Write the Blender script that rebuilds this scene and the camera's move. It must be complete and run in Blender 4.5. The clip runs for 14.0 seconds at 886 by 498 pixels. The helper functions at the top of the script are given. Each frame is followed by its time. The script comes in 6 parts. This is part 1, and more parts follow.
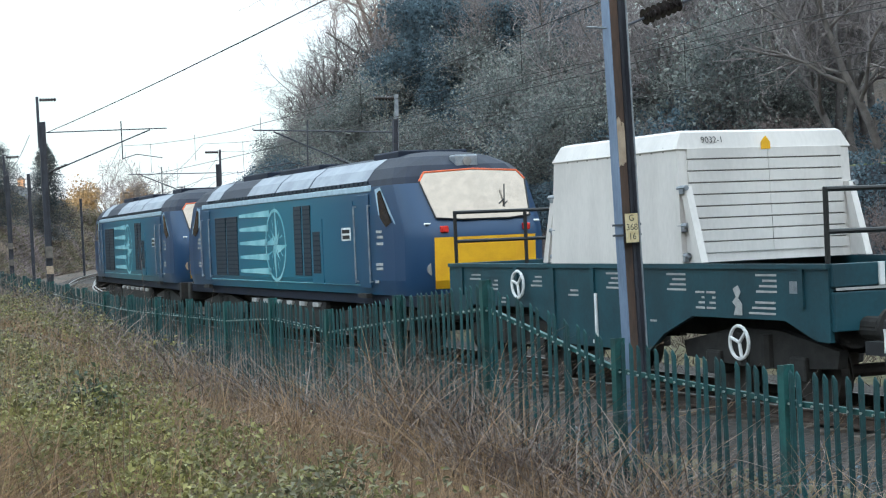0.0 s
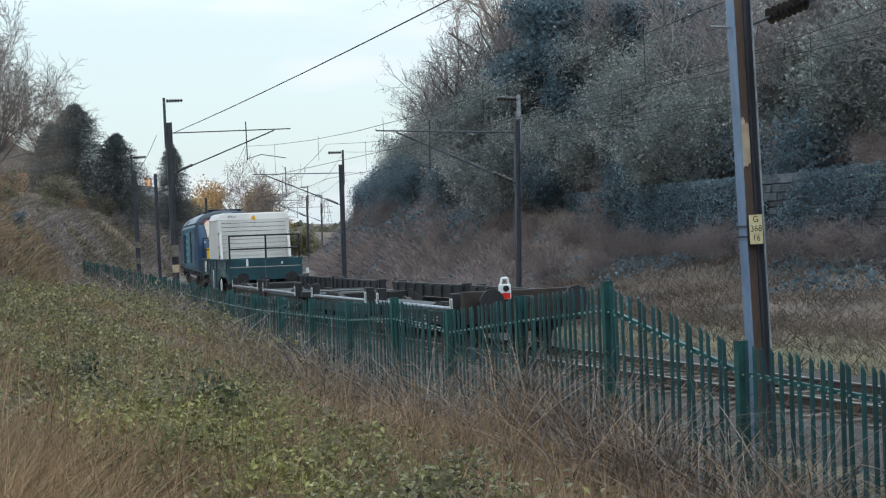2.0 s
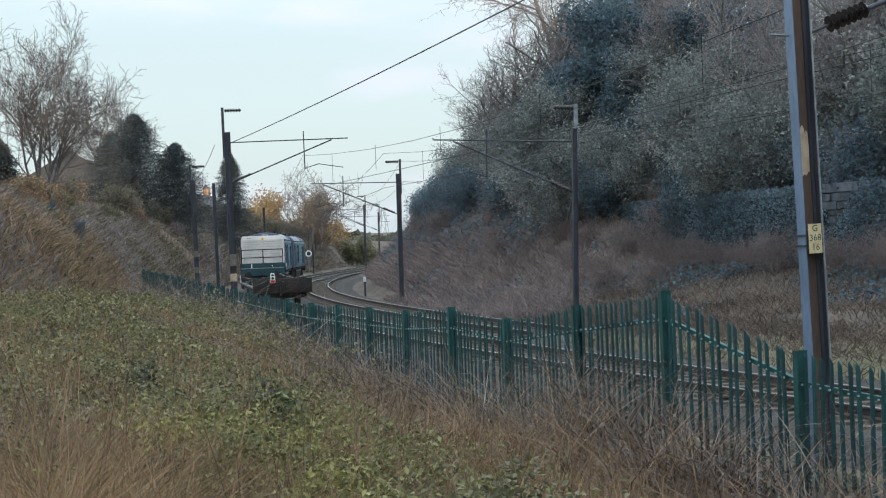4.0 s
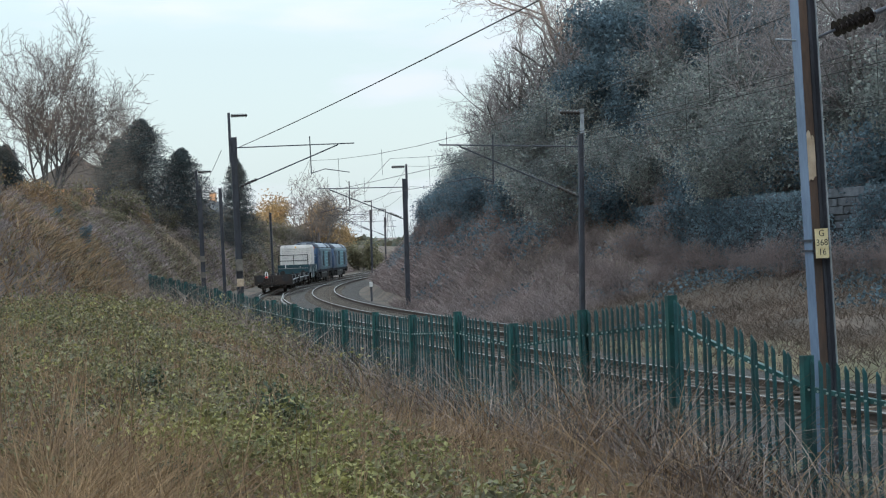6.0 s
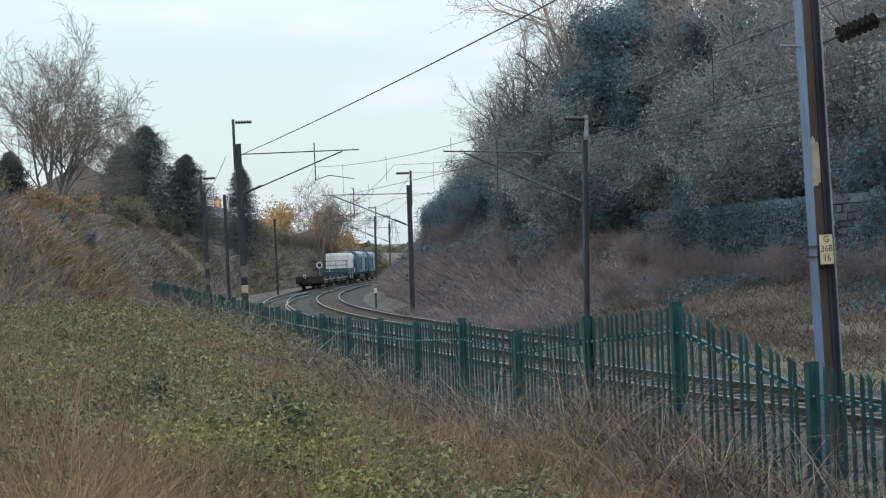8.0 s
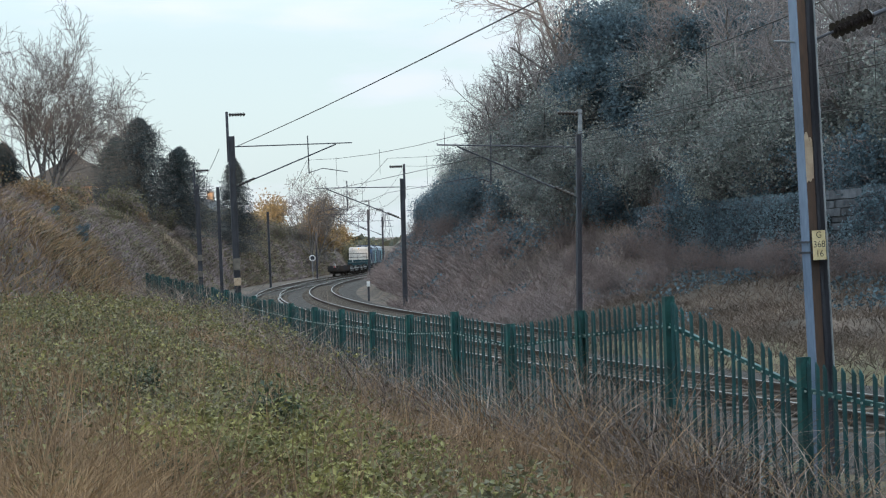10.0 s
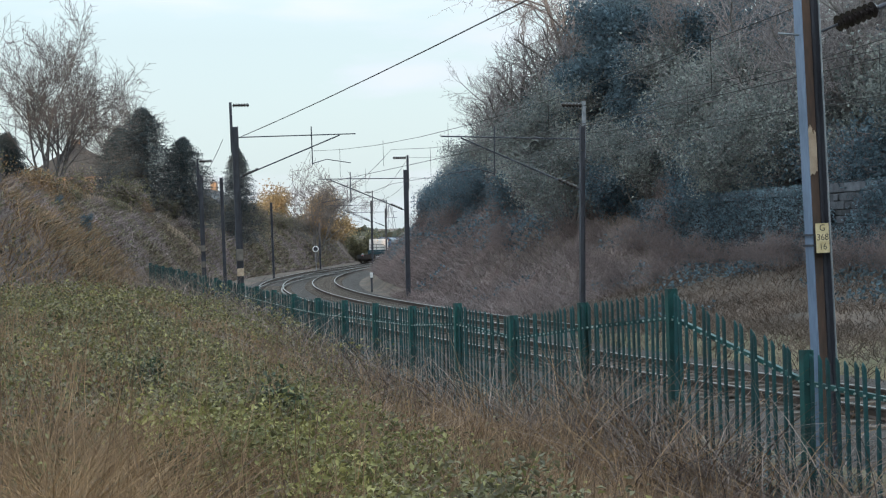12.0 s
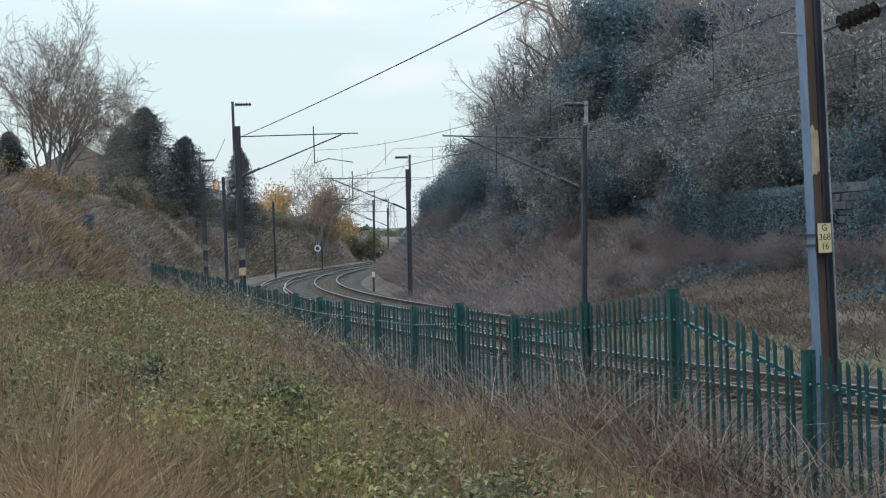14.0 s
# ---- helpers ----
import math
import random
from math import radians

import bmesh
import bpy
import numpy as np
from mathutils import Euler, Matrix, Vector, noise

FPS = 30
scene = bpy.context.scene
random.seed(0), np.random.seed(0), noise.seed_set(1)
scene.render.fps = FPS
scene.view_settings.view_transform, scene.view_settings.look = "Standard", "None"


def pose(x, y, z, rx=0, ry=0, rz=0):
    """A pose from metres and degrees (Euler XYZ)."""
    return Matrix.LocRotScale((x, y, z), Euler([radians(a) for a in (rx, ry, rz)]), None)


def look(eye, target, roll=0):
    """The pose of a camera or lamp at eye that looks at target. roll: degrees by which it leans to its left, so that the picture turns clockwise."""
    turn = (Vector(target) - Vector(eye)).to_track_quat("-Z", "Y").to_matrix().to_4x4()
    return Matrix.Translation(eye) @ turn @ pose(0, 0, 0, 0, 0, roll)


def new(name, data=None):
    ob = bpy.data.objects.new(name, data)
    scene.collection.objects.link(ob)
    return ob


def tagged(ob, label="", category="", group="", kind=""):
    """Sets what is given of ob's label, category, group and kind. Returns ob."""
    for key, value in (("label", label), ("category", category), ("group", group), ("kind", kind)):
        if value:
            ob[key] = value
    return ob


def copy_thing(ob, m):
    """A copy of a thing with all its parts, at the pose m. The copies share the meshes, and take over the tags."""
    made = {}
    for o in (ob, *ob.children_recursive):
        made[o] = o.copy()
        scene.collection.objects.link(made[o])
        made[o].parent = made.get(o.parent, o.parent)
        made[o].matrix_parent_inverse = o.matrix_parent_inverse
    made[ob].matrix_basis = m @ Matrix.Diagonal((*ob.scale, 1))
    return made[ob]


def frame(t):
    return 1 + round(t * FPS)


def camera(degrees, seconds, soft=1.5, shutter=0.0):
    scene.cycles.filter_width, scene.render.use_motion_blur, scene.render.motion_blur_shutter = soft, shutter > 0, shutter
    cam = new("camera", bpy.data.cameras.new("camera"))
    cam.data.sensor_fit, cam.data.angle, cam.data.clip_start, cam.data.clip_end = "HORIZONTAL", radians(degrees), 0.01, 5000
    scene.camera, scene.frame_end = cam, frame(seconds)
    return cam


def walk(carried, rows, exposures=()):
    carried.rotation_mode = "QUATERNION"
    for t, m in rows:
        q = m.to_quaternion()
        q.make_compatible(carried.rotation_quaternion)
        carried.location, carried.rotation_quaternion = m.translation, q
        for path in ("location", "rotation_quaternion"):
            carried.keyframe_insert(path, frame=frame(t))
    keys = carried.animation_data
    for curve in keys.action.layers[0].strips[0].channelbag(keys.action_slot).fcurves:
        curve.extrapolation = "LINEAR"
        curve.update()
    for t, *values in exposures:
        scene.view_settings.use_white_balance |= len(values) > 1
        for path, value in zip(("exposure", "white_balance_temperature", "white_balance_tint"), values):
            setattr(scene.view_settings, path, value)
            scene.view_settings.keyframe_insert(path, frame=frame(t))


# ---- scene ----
cam = camera(28.83, 14.0, soft=1.15)
EYE_Z = 2.313
CAM_ROWS = [
    (0.0, -6.233, -0.622, 2.38), (0.5, -4.911, -0.513, 2.05), (1.0, -4.459, -0.444, 1.99), (1.5, -3.448, -0.476, 2.04),
    (2.0, -2.192, -0.448, 2.155), (2.5, -1.443, -0.185, 2.108), (3.0, -1.121, 0.004, 2.103), (3.5, -0.484, -0.091, 2.114),
    (6.0, -0.086, 0.099, 2.156), (6.5, -0.05, 0.142, 2.132), (7.0, -0.032, 0.199, 2.156), (7.5, 0.013, 0.26, 2.17),
    (8.0, 0.06, 0.316, 2.205), (10.5, -0.195, 0.062, 1.791), (11.0, -0.162, 0.049, 1.717), (11.5, -0.118, -0.127, 1.681),
    (12.0, -0.067, -0.185, 1.668), (12.5, -0.034, -0.229, 1.608), (13.0, 0.019, -0.199, 1.61), (13.5, 0.026, -0.177, 1.594),
    (14.0, 0.0, -0.2, 1.6)]
walk(cam, [(t, pose(0, 0, EYE_Z, 90 + pitch, roll, yaw)) for t, yaw, pitch, roll in CAM_ROWS],
     exposures=[(0, 0.5, 5900, 9), (0.5, 0.36, 5900, 9), (1.0, 0.3, 5900, 9), (2.0, 0.1, 5900, 9), (3.0, 0.02, 5900, 9), (6, 0.05, 5900, 9), (14, 0.05, 5900, 9)])

# ---- world and sun: low sun behind the camera, kept off the near cutting by an added, unseen hill ----
SUN_EL, SUN_AZ = 6.0, -165.0
world = bpy.data.worlds.new("world")
scene.world = world
world.use_nodes = True
wn, wl = world.node_tree.nodes, world.node_tree.links
wn.clear()
w_out = wn.new("ShaderNodeOutputWorld")
w_bg = wn.new("ShaderNodeBackground")
w_sky = wn.new("ShaderNodeTexSky")
w_sky.sky_type = "NISHITA"
w_sky.sun_disc = False
w_sky.sun_elevation = radians(SUN_EL)
w_sky.sun_rotation = radians(180 + 15)
w_sky.dust_density = 2.0
w_mix = wn.new("ShaderNodeMixRGB")
w_mix.inputs[0].default_value = 0.62
w_mix.inputs[2].default_value = (7.85, 8.75, 8.7, 1)
wl.new(w_sky.outputs[0], w_mix.inputs[1])
# thin high cloud
w_tc = wn.new("ShaderNodeTexCoord")
w_map = wn.new("ShaderNodeMapping")
w_map.inputs["Scale"].default_value = (5, 5, 22)
w_noise = wn.new("ShaderNodeTexNoise")
w_noise.inputs["Scale"].default_value = 1.3
w_noise.inputs["Detail"].default_value = 5
w_ramp = wn.new("ShaderNodeValToRGB")
w_ramp.color_ramp.elements[0].position = 0.56
w_ramp.color_ramp.elements[1].position = 0.72
w_cl = wn.new("ShaderNodeMixRGB")
w_cl.inputs[2].default_value = (7.6, 7.2, 7.7, 1)
wl.new(w_tc.outputs["Generated"], w_map.inputs[0])
wl.new(w_map.outputs[0], w_noise.inputs["Vector"])
wl.new(w_noise.outputs[0], w_ramp.inputs[0])
w_k = wn.new("ShaderNodeMath")
w_k.operation = "MULTIPLY"
w_k.inputs[1].default_value = 0.5
wl.new(w_ramp.outputs[0], w_k.inputs[0])
wl.new(w_k.outputs[0], w_cl.inputs[0])
wl.new(w_mix.outputs[0], w_cl.inputs[1])
# an overcast sky grows brighter towards the zenith
w_sep = wn.new("ShaderNodeSeparateXYZ")
wl.new(w_tc.outputs["Generated"], w_sep.inputs[0])
w_gr = wn.new("ShaderNodeMapRange")
w_gr.inputs["From Min"].default_value, w_gr.inputs["From Max"].default_value = 0.12, 0.75
w_gr.inputs["To Min"].default_value, w_gr.inputs["To Max"].default_value = 1.0, 2.6
wl.new(w_sep.outputs["Z"], w_gr.inputs["Value"])
w_mul = wn.new("ShaderNodeVectorMath")
w_mul.operation = "SCALE"
wl.new(w_cl.outputs[0], w_mul.inputs[0])
wl.new(w_gr.outputs[0], w_mul.inputs["Scale"])
wl.new(w_mul.outputs[0], w_bg.inputs[0])
wl.new(w_bg.outputs[0], w_out.inputs[0])
w_bg.inputs[1].default_value = 0.13
sun_data = bpy.data.lights.new("sun", "SUN")
sun_data.energy, sun_data.angle, sun_data.color = 3.0, radians(0.6), (1.0, 0.74, 0.48)
sun = new("sun", sun_data)
sun_dir = Vector((math.sin(radians(SUN_AZ)) * math.cos(radians(SUN_EL)), math.cos(radians(SUN_AZ)) * math.cos(radians(SUN_EL)), math.sin(radians(SUN_EL))))
sun.matrix_world = look(sun_dir * 100, (0, 0, 0))


# ---- materials ----
def mat(name, col, col2=None, rough=0.7, metal=0.0, scale=6.0, fine=60.0, bump=0.15, dist=0.01, per=0.0, island=0.0, trans=0.0, stretch=(1, 1, 1), spec=0.4):
    """Two scales of noise between two colours, with fine relief; per/island vary the value from piece to piece."""
    m = bpy.data.materials.new(name)
    m.use_nodes = True
    n, l = m.node_tree.nodes, m.node_tree.links
    b = n["Principled BSDF"]
    b.inputs["Roughness"].default_value, b.inputs["Metallic"].default_value = rough, metal
    b.inputs["Specular IOR Level"].default_value = spec
    col2 = col2 or tuple(c * 0.72 for c in col)
    tc = n.new("ShaderNodeTexCoord")
    mp = n.new("ShaderNodeMapping")
    mp.inputs["Scale"].default_value = stretch
    l.new(tc.outputs["Object"], mp.inputs[0])
    a = n.new("ShaderNodeTexNoise")
    a.inputs["Scale"].default_value, a.inputs["Detail"].default_value = scale, 4
    f = n.new("ShaderNodeTexNoise")
    f.inputs["Scale"].default_value, f.inputs["Detail"].default_value = fine, 3
    l.new(mp.outputs[0], a.inputs["Vector"])
    l.new(mp.outputs[0], f.inputs["Vector"])
    add = n.new("ShaderNodeMath")
    add.operation = "MULTIPLY_ADD"
    add.inputs[1].default_value, add.inputs[2].default_value = 0.35, -0.17
    l.new(f.outputs[0], add.inputs[0])
    sm = n.new("ShaderNodeMath")
    sm.operation = "ADD"
    l.new(a.outputs[0], sm.inputs[0])
    l.new(add.outputs[0], sm.inputs[1])
    rp = n.new("ShaderNodeValToRGB")
    rp.color_ramp.elements[0].position, rp.color_ramp.elements[1].position = 0.36, 0.64
    rp.color_ramp.elements[0].color, rp.color_ramp.elements[1].color = (*col2, 1), (*col, 1)
    l.new(sm.outputs[0], rp.inputs[0])
    out = rp.outputs[0]
    for amount, node, socket in ((per, "ShaderNodeObjectInfo", "Random"), (island, "ShaderNodeNewGeometry", "Random Per Island")):
        if amount:
            g = n.new(node)
            mr = n.new("ShaderNodeMapRange")
            mr.inputs["To Min"].default_value, mr.inputs["To Max"].default_value = 1 - amount, 1 + amount
            l.new(g.outputs[socket], mr.inputs["Value"])
            hv = n.new("ShaderNodeHueSaturation")
            l.new(mr.outputs[0], hv.inputs["Value"])
            l.new(out, hv.inputs["Color"])
            out = hv.outputs[0]
    l.new(out, b.inputs["Base Color"])
    if bump:
        bp = n.new("ShaderNodeBump")
        bp.inputs["Strength"].default_value, bp.inputs["Distance"].default_value = bump, dist
        l.new(f.outputs[0], bp.inputs["Height"])
        l.new(bp.outputs[0], b.inputs["Normal"])
    if trans:
        tr = n.new("ShaderNodeBsdfTranslucent")
        l.new(out, tr.inputs[0])
        mx = n.new("ShaderNodeMixShader")
        mx.inputs[0].default_value = trans
        l.new(b.outputs[0], mx.inputs[1])
        l.new(tr.outputs[0], mx.inputs[2])
        l.new(mx.outputs[0], n["Material Output"].inputs[0])
    return m


M = {}
M["ground"] = mat("dead_grass_soil", (0.15, 0.122, 0.07), (0.085, 0.08, 0.042), 0.95, scale=0.35, fine=9, bump=0.8, dist=0.06)
M["bank"] = mat("bank_scrub_soil", (0.135, 0.102, 0.082), (0.075, 0.062, 0.052), 0.95, scale=0.3, fine=7, bump=0.8, dist=0.08)
M["ballast"] = mat("ballast_stone", (0.075, 0.064, 0.058), (0.032, 0.028, 0.026), 0.95, scale=9, fine=22, bump=1.0, dist=0.05)
M["rail_top"] = mat("worn_rail_steel", (0.26, 0.25, 0.25), (0.17, 0.155, 0.14), 0.36, 0.9, bump=0.03)
M["rail"] = mat("rusty_rail_steel", (0.075, 0.05, 0.038), (0.04, 0.03, 0.026), 0.85, 0.1)
M["sleeper"] = mat("concrete_sleeper", (0.14, 0.115, 0.095), (0.08, 0.066, 0.055), 0.9, per=0.15)
M["pale"] = mat("green_palisade_paint", (0.011, 0.062, 0.068), (0.008, 0.034, 0.04), 0.5, 0.0, scale=4, fine=40, bump=0.1, per=0.3)
M["pale_post"] = mat("green_post_paint", (0.016, 0.085, 0.082), (0.012, 0.048, 0.05), 0.5, scale=3, fine=30, bump=0.15, per=0.15)
M["bolt"] = mat("galvanised_bolt", (0.45, 0.5, 0.48), (0.3, 0.34, 0.33), 0.4, 0.6)
M["mast_blue"] = mat("weathered_grey_blue_paint", (0.19, 0.25, 0.36), (0.12, 0.165, 0.25), 0.5, 0.1, scale=3, fine=30, stretch=(1, 1, 0.25))
M["mast_rust"] = mat("rust_stained_steel", (0.135, 0.085, 0.062), (0.07, 0.052, 0.046), 0.8, 0.1, scale=3.5, fine=35, stretch=(1, 1, 0.2))
M["mast_dark"] = mat("dark_painted_steel", (0.062, 0.066, 0.085), (0.036, 0.038, 0.05), 0.6, 0.1, stretch=(1, 1, 0.3))
M["mast_primer"] = mat("tan_primer_patch", (0.48, 0.38, 0.28), (0.38, 0.29, 0.21), 0.8, scale=9)
M["galv"] = mat("galvanised_steel", (0.32, 0.34, 0.37), (0.2, 0.22, 0.25), 0.5, 0.6)
M["wire"] = mat("weathered_copper_wire", (0.045, 0.043, 0.042), None, 0.6, 0.3)
M["insulator"] = mat("brown_glazed_porcelain", (0.035, 0.028, 0.028), None, 0.25)
M["plate"] = mat("yellowed_number_plate", (0.6, 0.51, 0.32), (0.46, 0.37, 0.2), 0.55, scale=12)
M["band"] = mat("faded_band_paint", (0.17, 0.15, 0.135), (0.11, 0.1, 0.09), 0.8)
M["black"] = mat("black_paint", (0.012, 0.012, 0.013), None, 0.5)
M["white"] = mat("white_paint", (0.75, 0.76, 0.77), (0.6, 0.61, 0.62), 0.5, scale=5)
M["flask"] = mat("off_white_flask_paint", (0.64, 0.605, 0.585), (0.54, 0.51, 0.495), 0.55, scale=1.5, fine=25, bump=0.05, stretch=(1, 1, 0.35))
# shade between the cover's ribs put into a dark colour; the lugs share it
M["groove_shade"] = mat("groove_shade_and_lug_paint", (0.16, 0.15, 0.14), None, 0.7)
M["wagon_green"] = mat("dark_green_wagon_paint", (0.012, 0.058, 0.078), (0.01, 0.038, 0.052), 0.5, scale=1.5, fine=20, bump=0.08)
M["underframe"] = mat("grimy_underframe", (0.03, 0.028, 0.027), (0.017, 0.016, 0.016), 0.8, 0.1)
M["rust_wagon"] = mat("rusty_brown_headstock", (0.042, 0.03, 0.026), (0.024, 0.019, 0.018), 0.8, scale=3)
M["flat_black"] = mat("black_wagon_steel", (0.022, 0.022, 0.026), (0.012, 0.012, 0.014), 0.6)
M["tube"] = mat("worn_grey_rail_tube", (0.24, 0.25, 0.29), (0.13, 0.135, 0.16), 0.35, 0.6)
M["yellow"] = mat("warning_yellow_paint", (0.82, 0.45, 0.015), (0.7, 0.36, 0.015), 0.4, scale=3)
M["loco_dark"] = mat("dark_blue_roof_paint", (0.012, 0.018, 0.036), (0.009, 0.013, 0.026), 0.6, scale=2, spec=0.2)
M["roof_grey"] = mat("pale_grey_roof_panel", (0.25, 0.28, 0.33), (0.17, 0.195, 0.24), 0.5, scale=2)
M["cream_line"] = mat("pale_blue_cantrail_stripe", (0.42, 0.55, 0.66), (0.32, 0.44, 0.55), 0.4)
M["grille"] = mat("dark_grille", (0.012, 0.025, 0.04), None, 0.6)
M["logo"] = mat("pale_aqua_livery_mark", (0.30, 0.58, 0.64), (0.16, 0.42, 0.5), 0.4, scale=1.6)
# beige metallic base stands in for bright sky mirrored in the glass
M["screen"] = mat("windscreen_sky_sheen", (0.36, 0.30, 0.25), (0.32, 0.27, 0.225), 0.22, 0.75, bump=0)
M["glass"] = mat("dark_cab_glass", (0.02, 0.02, 0.022), None, 0.04, 0.0, bump=0.0, spec=1.0)
M["red"] = mat("red_lens", (0.6, 0.03, 0.02), None, 0.25)
M["orange"] = mat("orange_red_mark", (0.75, 0.13, 0.04), None, 0.5)
M["lamp_glass"] = mat("headlamp_glass", (0.5, 0.5, 0.5), None, 0.1, 0.5)
M["wheel"] = mat("dirty_wheel_steel", (0.07, 0.06, 0.055), None, 0.6, 0.4)
M["stone"] = mat("weathered_wall_stone", (0.10, 0.108, 0.125), (0.05, 0.056, 0.068), 0.95, scale=3, fine=25, bump=0.5, dist=0.03, per=0.35, island=0.35)
M["mortar"] = mat("wall_mortar", (0.06, 0.064, 0.07), (0.035, 0.038, 0.042), 0.95)
M["moss"] = mat("mossy_coping", (0.15, 0.19, 0.05), (0.12, 0.12, 0.09), 0.95, scale=2, per=0.3)
M["straw"] = mat("dead_straw_stem", (0.31, 0.205, 0.12), (0.15, 0.094, 0.058), 0.85, scale=2, bump=0, island=0.5, trans=0.15)
M["grey_stem"] = mat("bleached_bramble_stem", (0.24, 0.19, 0.165), (0.105, 0.08, 0.072), 0.85, scale=2, bump=0, island=0.5)
M["leaf"] = mat("bramble_leaf", (0.26, 0.235, 0.085), (0.125, 0.125, 0.05), 0.6, scale=1.2, fine=8, bump=0, island=0.55, trans=0.25)
# blue-grey lift in this leaf colour stands in for haze on the wood
M["leaf_dark"] = mat("hazed_evergreen_leaf", (0.15, 0.205, 0.24), (0.085, 0.125, 0.155), 0.75, scale=0.5, fine=5, bump=0, island=0.4, trans=0.35, spec=0.15)
M["needle"] = mat("dark_conifer_needle", (0.062, 0.082, 0.09), (0.034, 0.046, 0.052), 0.7, scale=0.5, fine=5, bump=0, island=0.5)
M["verge_grass"] = mat("grey_brown_verge_grass", (0.145, 0.108, 0.085), (0.072, 0.057, 0.048), 0.9, scale=0.5, bump=0, island=0.45)
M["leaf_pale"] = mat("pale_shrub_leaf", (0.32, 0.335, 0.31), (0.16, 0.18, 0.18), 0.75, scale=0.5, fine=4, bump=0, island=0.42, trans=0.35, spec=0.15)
M["bark"] = mat("grey_brown_bark", (0.19, 0.172, 0.165), (0.11, 0.1, 0.097), 0.9, scale=4)
M["birch"] = mat("pale_birch_bark", (0.5, 0.48, 0.44), (0.28, 0.26, 0.24), 0.8, scale=6, stretch=(1, 1, 0.4))
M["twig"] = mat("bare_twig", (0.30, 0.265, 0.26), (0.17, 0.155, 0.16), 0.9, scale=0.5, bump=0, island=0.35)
M["gold"] = mat("autumn_gold_leaf", (0.40, 0.285, 0.15), (0.25, 0.175, 0.09), 0.75, scale=0.7, bump=0, island=0.4, trans=0.3)
M["brush"] = mat("red_brown_dead_bramble", (0.265, 0.21, 0.20), (0.15, 0.122, 0.122), 0.9, scale=0.4, bump=0, island=0.35)
M["brick"] = mat("warm_brick", (0.5, 0.31, 0.19), (0.36, 0.23, 0.15), 0.9)
M["slate"] = mat("dark_roof_slate", (0.07, 0.07, 0.075), None, 0.7)
M["timber"] = mat("pale_fence_timber", (0.34, 0.26, 0.18), (0.22, 0.17, 0.12), 0.9, per=0.2)
M["bark_dark"] = mat("dark_winter_bark", (0.15, 0.138, 0.135), (0.085, 0.078, 0.08), 0.9, scale=4)
M["leaf_sapling"] = mat("dark_green_leaf", (0.075, 0.10, 0.05), (0.04, 0.055, 0.032), 0.5, scale=2, bump=0, island=0.45, trans=0.15)
M["tan_grass"] = mat("orange_tan_dead_grass", (0.33, 0.215, 0.115), (0.2, 0.13, 0.075), 0.9, scale=0.4, bump=0, island=0.4, trans=0.1)
M["far"] = mat("distant_woodland", (0.10, 0.11, 0.09), (0.06, 0.07, 0.06), 1.0, scale=0.02, fine=0.2, bump=0)
M["concrete"] = mat("pale_concrete", (0.4, 0.4, 0.4), None, 0.9)

# sides of the locomotives: teal in the middle running into dark blue at the cabs
m = mat("teal_to_blue_livery", (0.02, 0.12, 0.16), None, 0.32, scale=2, bump=0.02)
n, l = m.node_tree.nodes, m.node_tree.links
tc = n.new("ShaderNodeTexCoord")
sx = n.new("ShaderNodeSeparateXYZ")
l.new(tc.outputs["Object"], sx.inputs[0])
nz = n.new("ShaderNodeTexNoise")
nz.inputs["Scale"].default_value = 0.5
l.new(tc.outputs["Object"], nz.inputs["Vector"])
ab = n.new("ShaderNodeMath")
ab.operation = "ABSOLUTE"
l.new(sx.outputs["Y"], ab.inputs[0])
ad = n.new("ShaderNodeMath")
ad.operation = "MULTIPLY_ADD"
ad.inputs[1].default_value = 1.8
l.new(nz.outputs[0], ad.inputs[0])
l.new(ab.outputs[0], ad.inputs[2])
mr = n.new("ShaderNodeMapRange")
mr.inputs["From Min"].default_value, mr.inputs["From Max"].default_value = 1.0, 8.0
l.new(ad.outputs[0], mr.inputs["Value"])
rp = n.new("ShaderNodeValToRGB")
rp.color_ramp.elements[0].color, rp.color_ramp.elements[1].color = (0.016, 0.15, 0.22, 1), (0.02, 0.055, 0.125, 1)
e = rp.color_ramp.elements.new(0.55)
e.color = (0.016, 0.105, 0.18, 1)
l.new(mr.outputs[0], rp.inputs[0])
l.new(rp.outputs[0], n["Principled BSDF"].inputs["Base Color"])
M["livery"] = m


# ---- builders ----
def link_mesh(name, verts, faces, material, parent=None, label=""):
    me = bpy.data.meshes.new(name)
    me.from_pydata(verts, [], faces)
    me.materials.append(material)
    ob = new(name, me)
    ob.parent = parent
    if label:
        tagged(ob, label)
    return ob


def part(name, bm, material, parent=None, label=""):
    """One bmesh as one mesh object under its thing."""
    bmesh.ops.recalc_face_normals(bm, faces=bm.faces)
    me = bpy.data.meshes.new(name)
    bm.to_mesh(me)
    bm.free()
    me.materials.append(material)
    ob = new(name, me)
    ob.parent = parent
    if label:
        tagged(ob, label)
    return ob


def B():
    return bmesh.new()


def box(bm, x0, x1, y0, y1, z0, z1, bevel=0.0):
    r = bmesh.ops.create_cube(bm, size=1)
    bmesh.ops.scale(bm, vec=(x1 - x0, y1 - y0, z1 - z0), verts=r["verts"])
    bmesh.ops.translate(bm, vec=((x0 + x1) / 2, (y0 + y1) / 2, (z0 + z1) / 2), verts=r["verts"])
    if bevel:
        ed = list({e for v in r["verts"] for e in v.link_edges})
        bmesh.ops.bevel(bm, geom=ed, offset=bevel, segments=2, affect="EDGES", profile=0.5)
    return bm


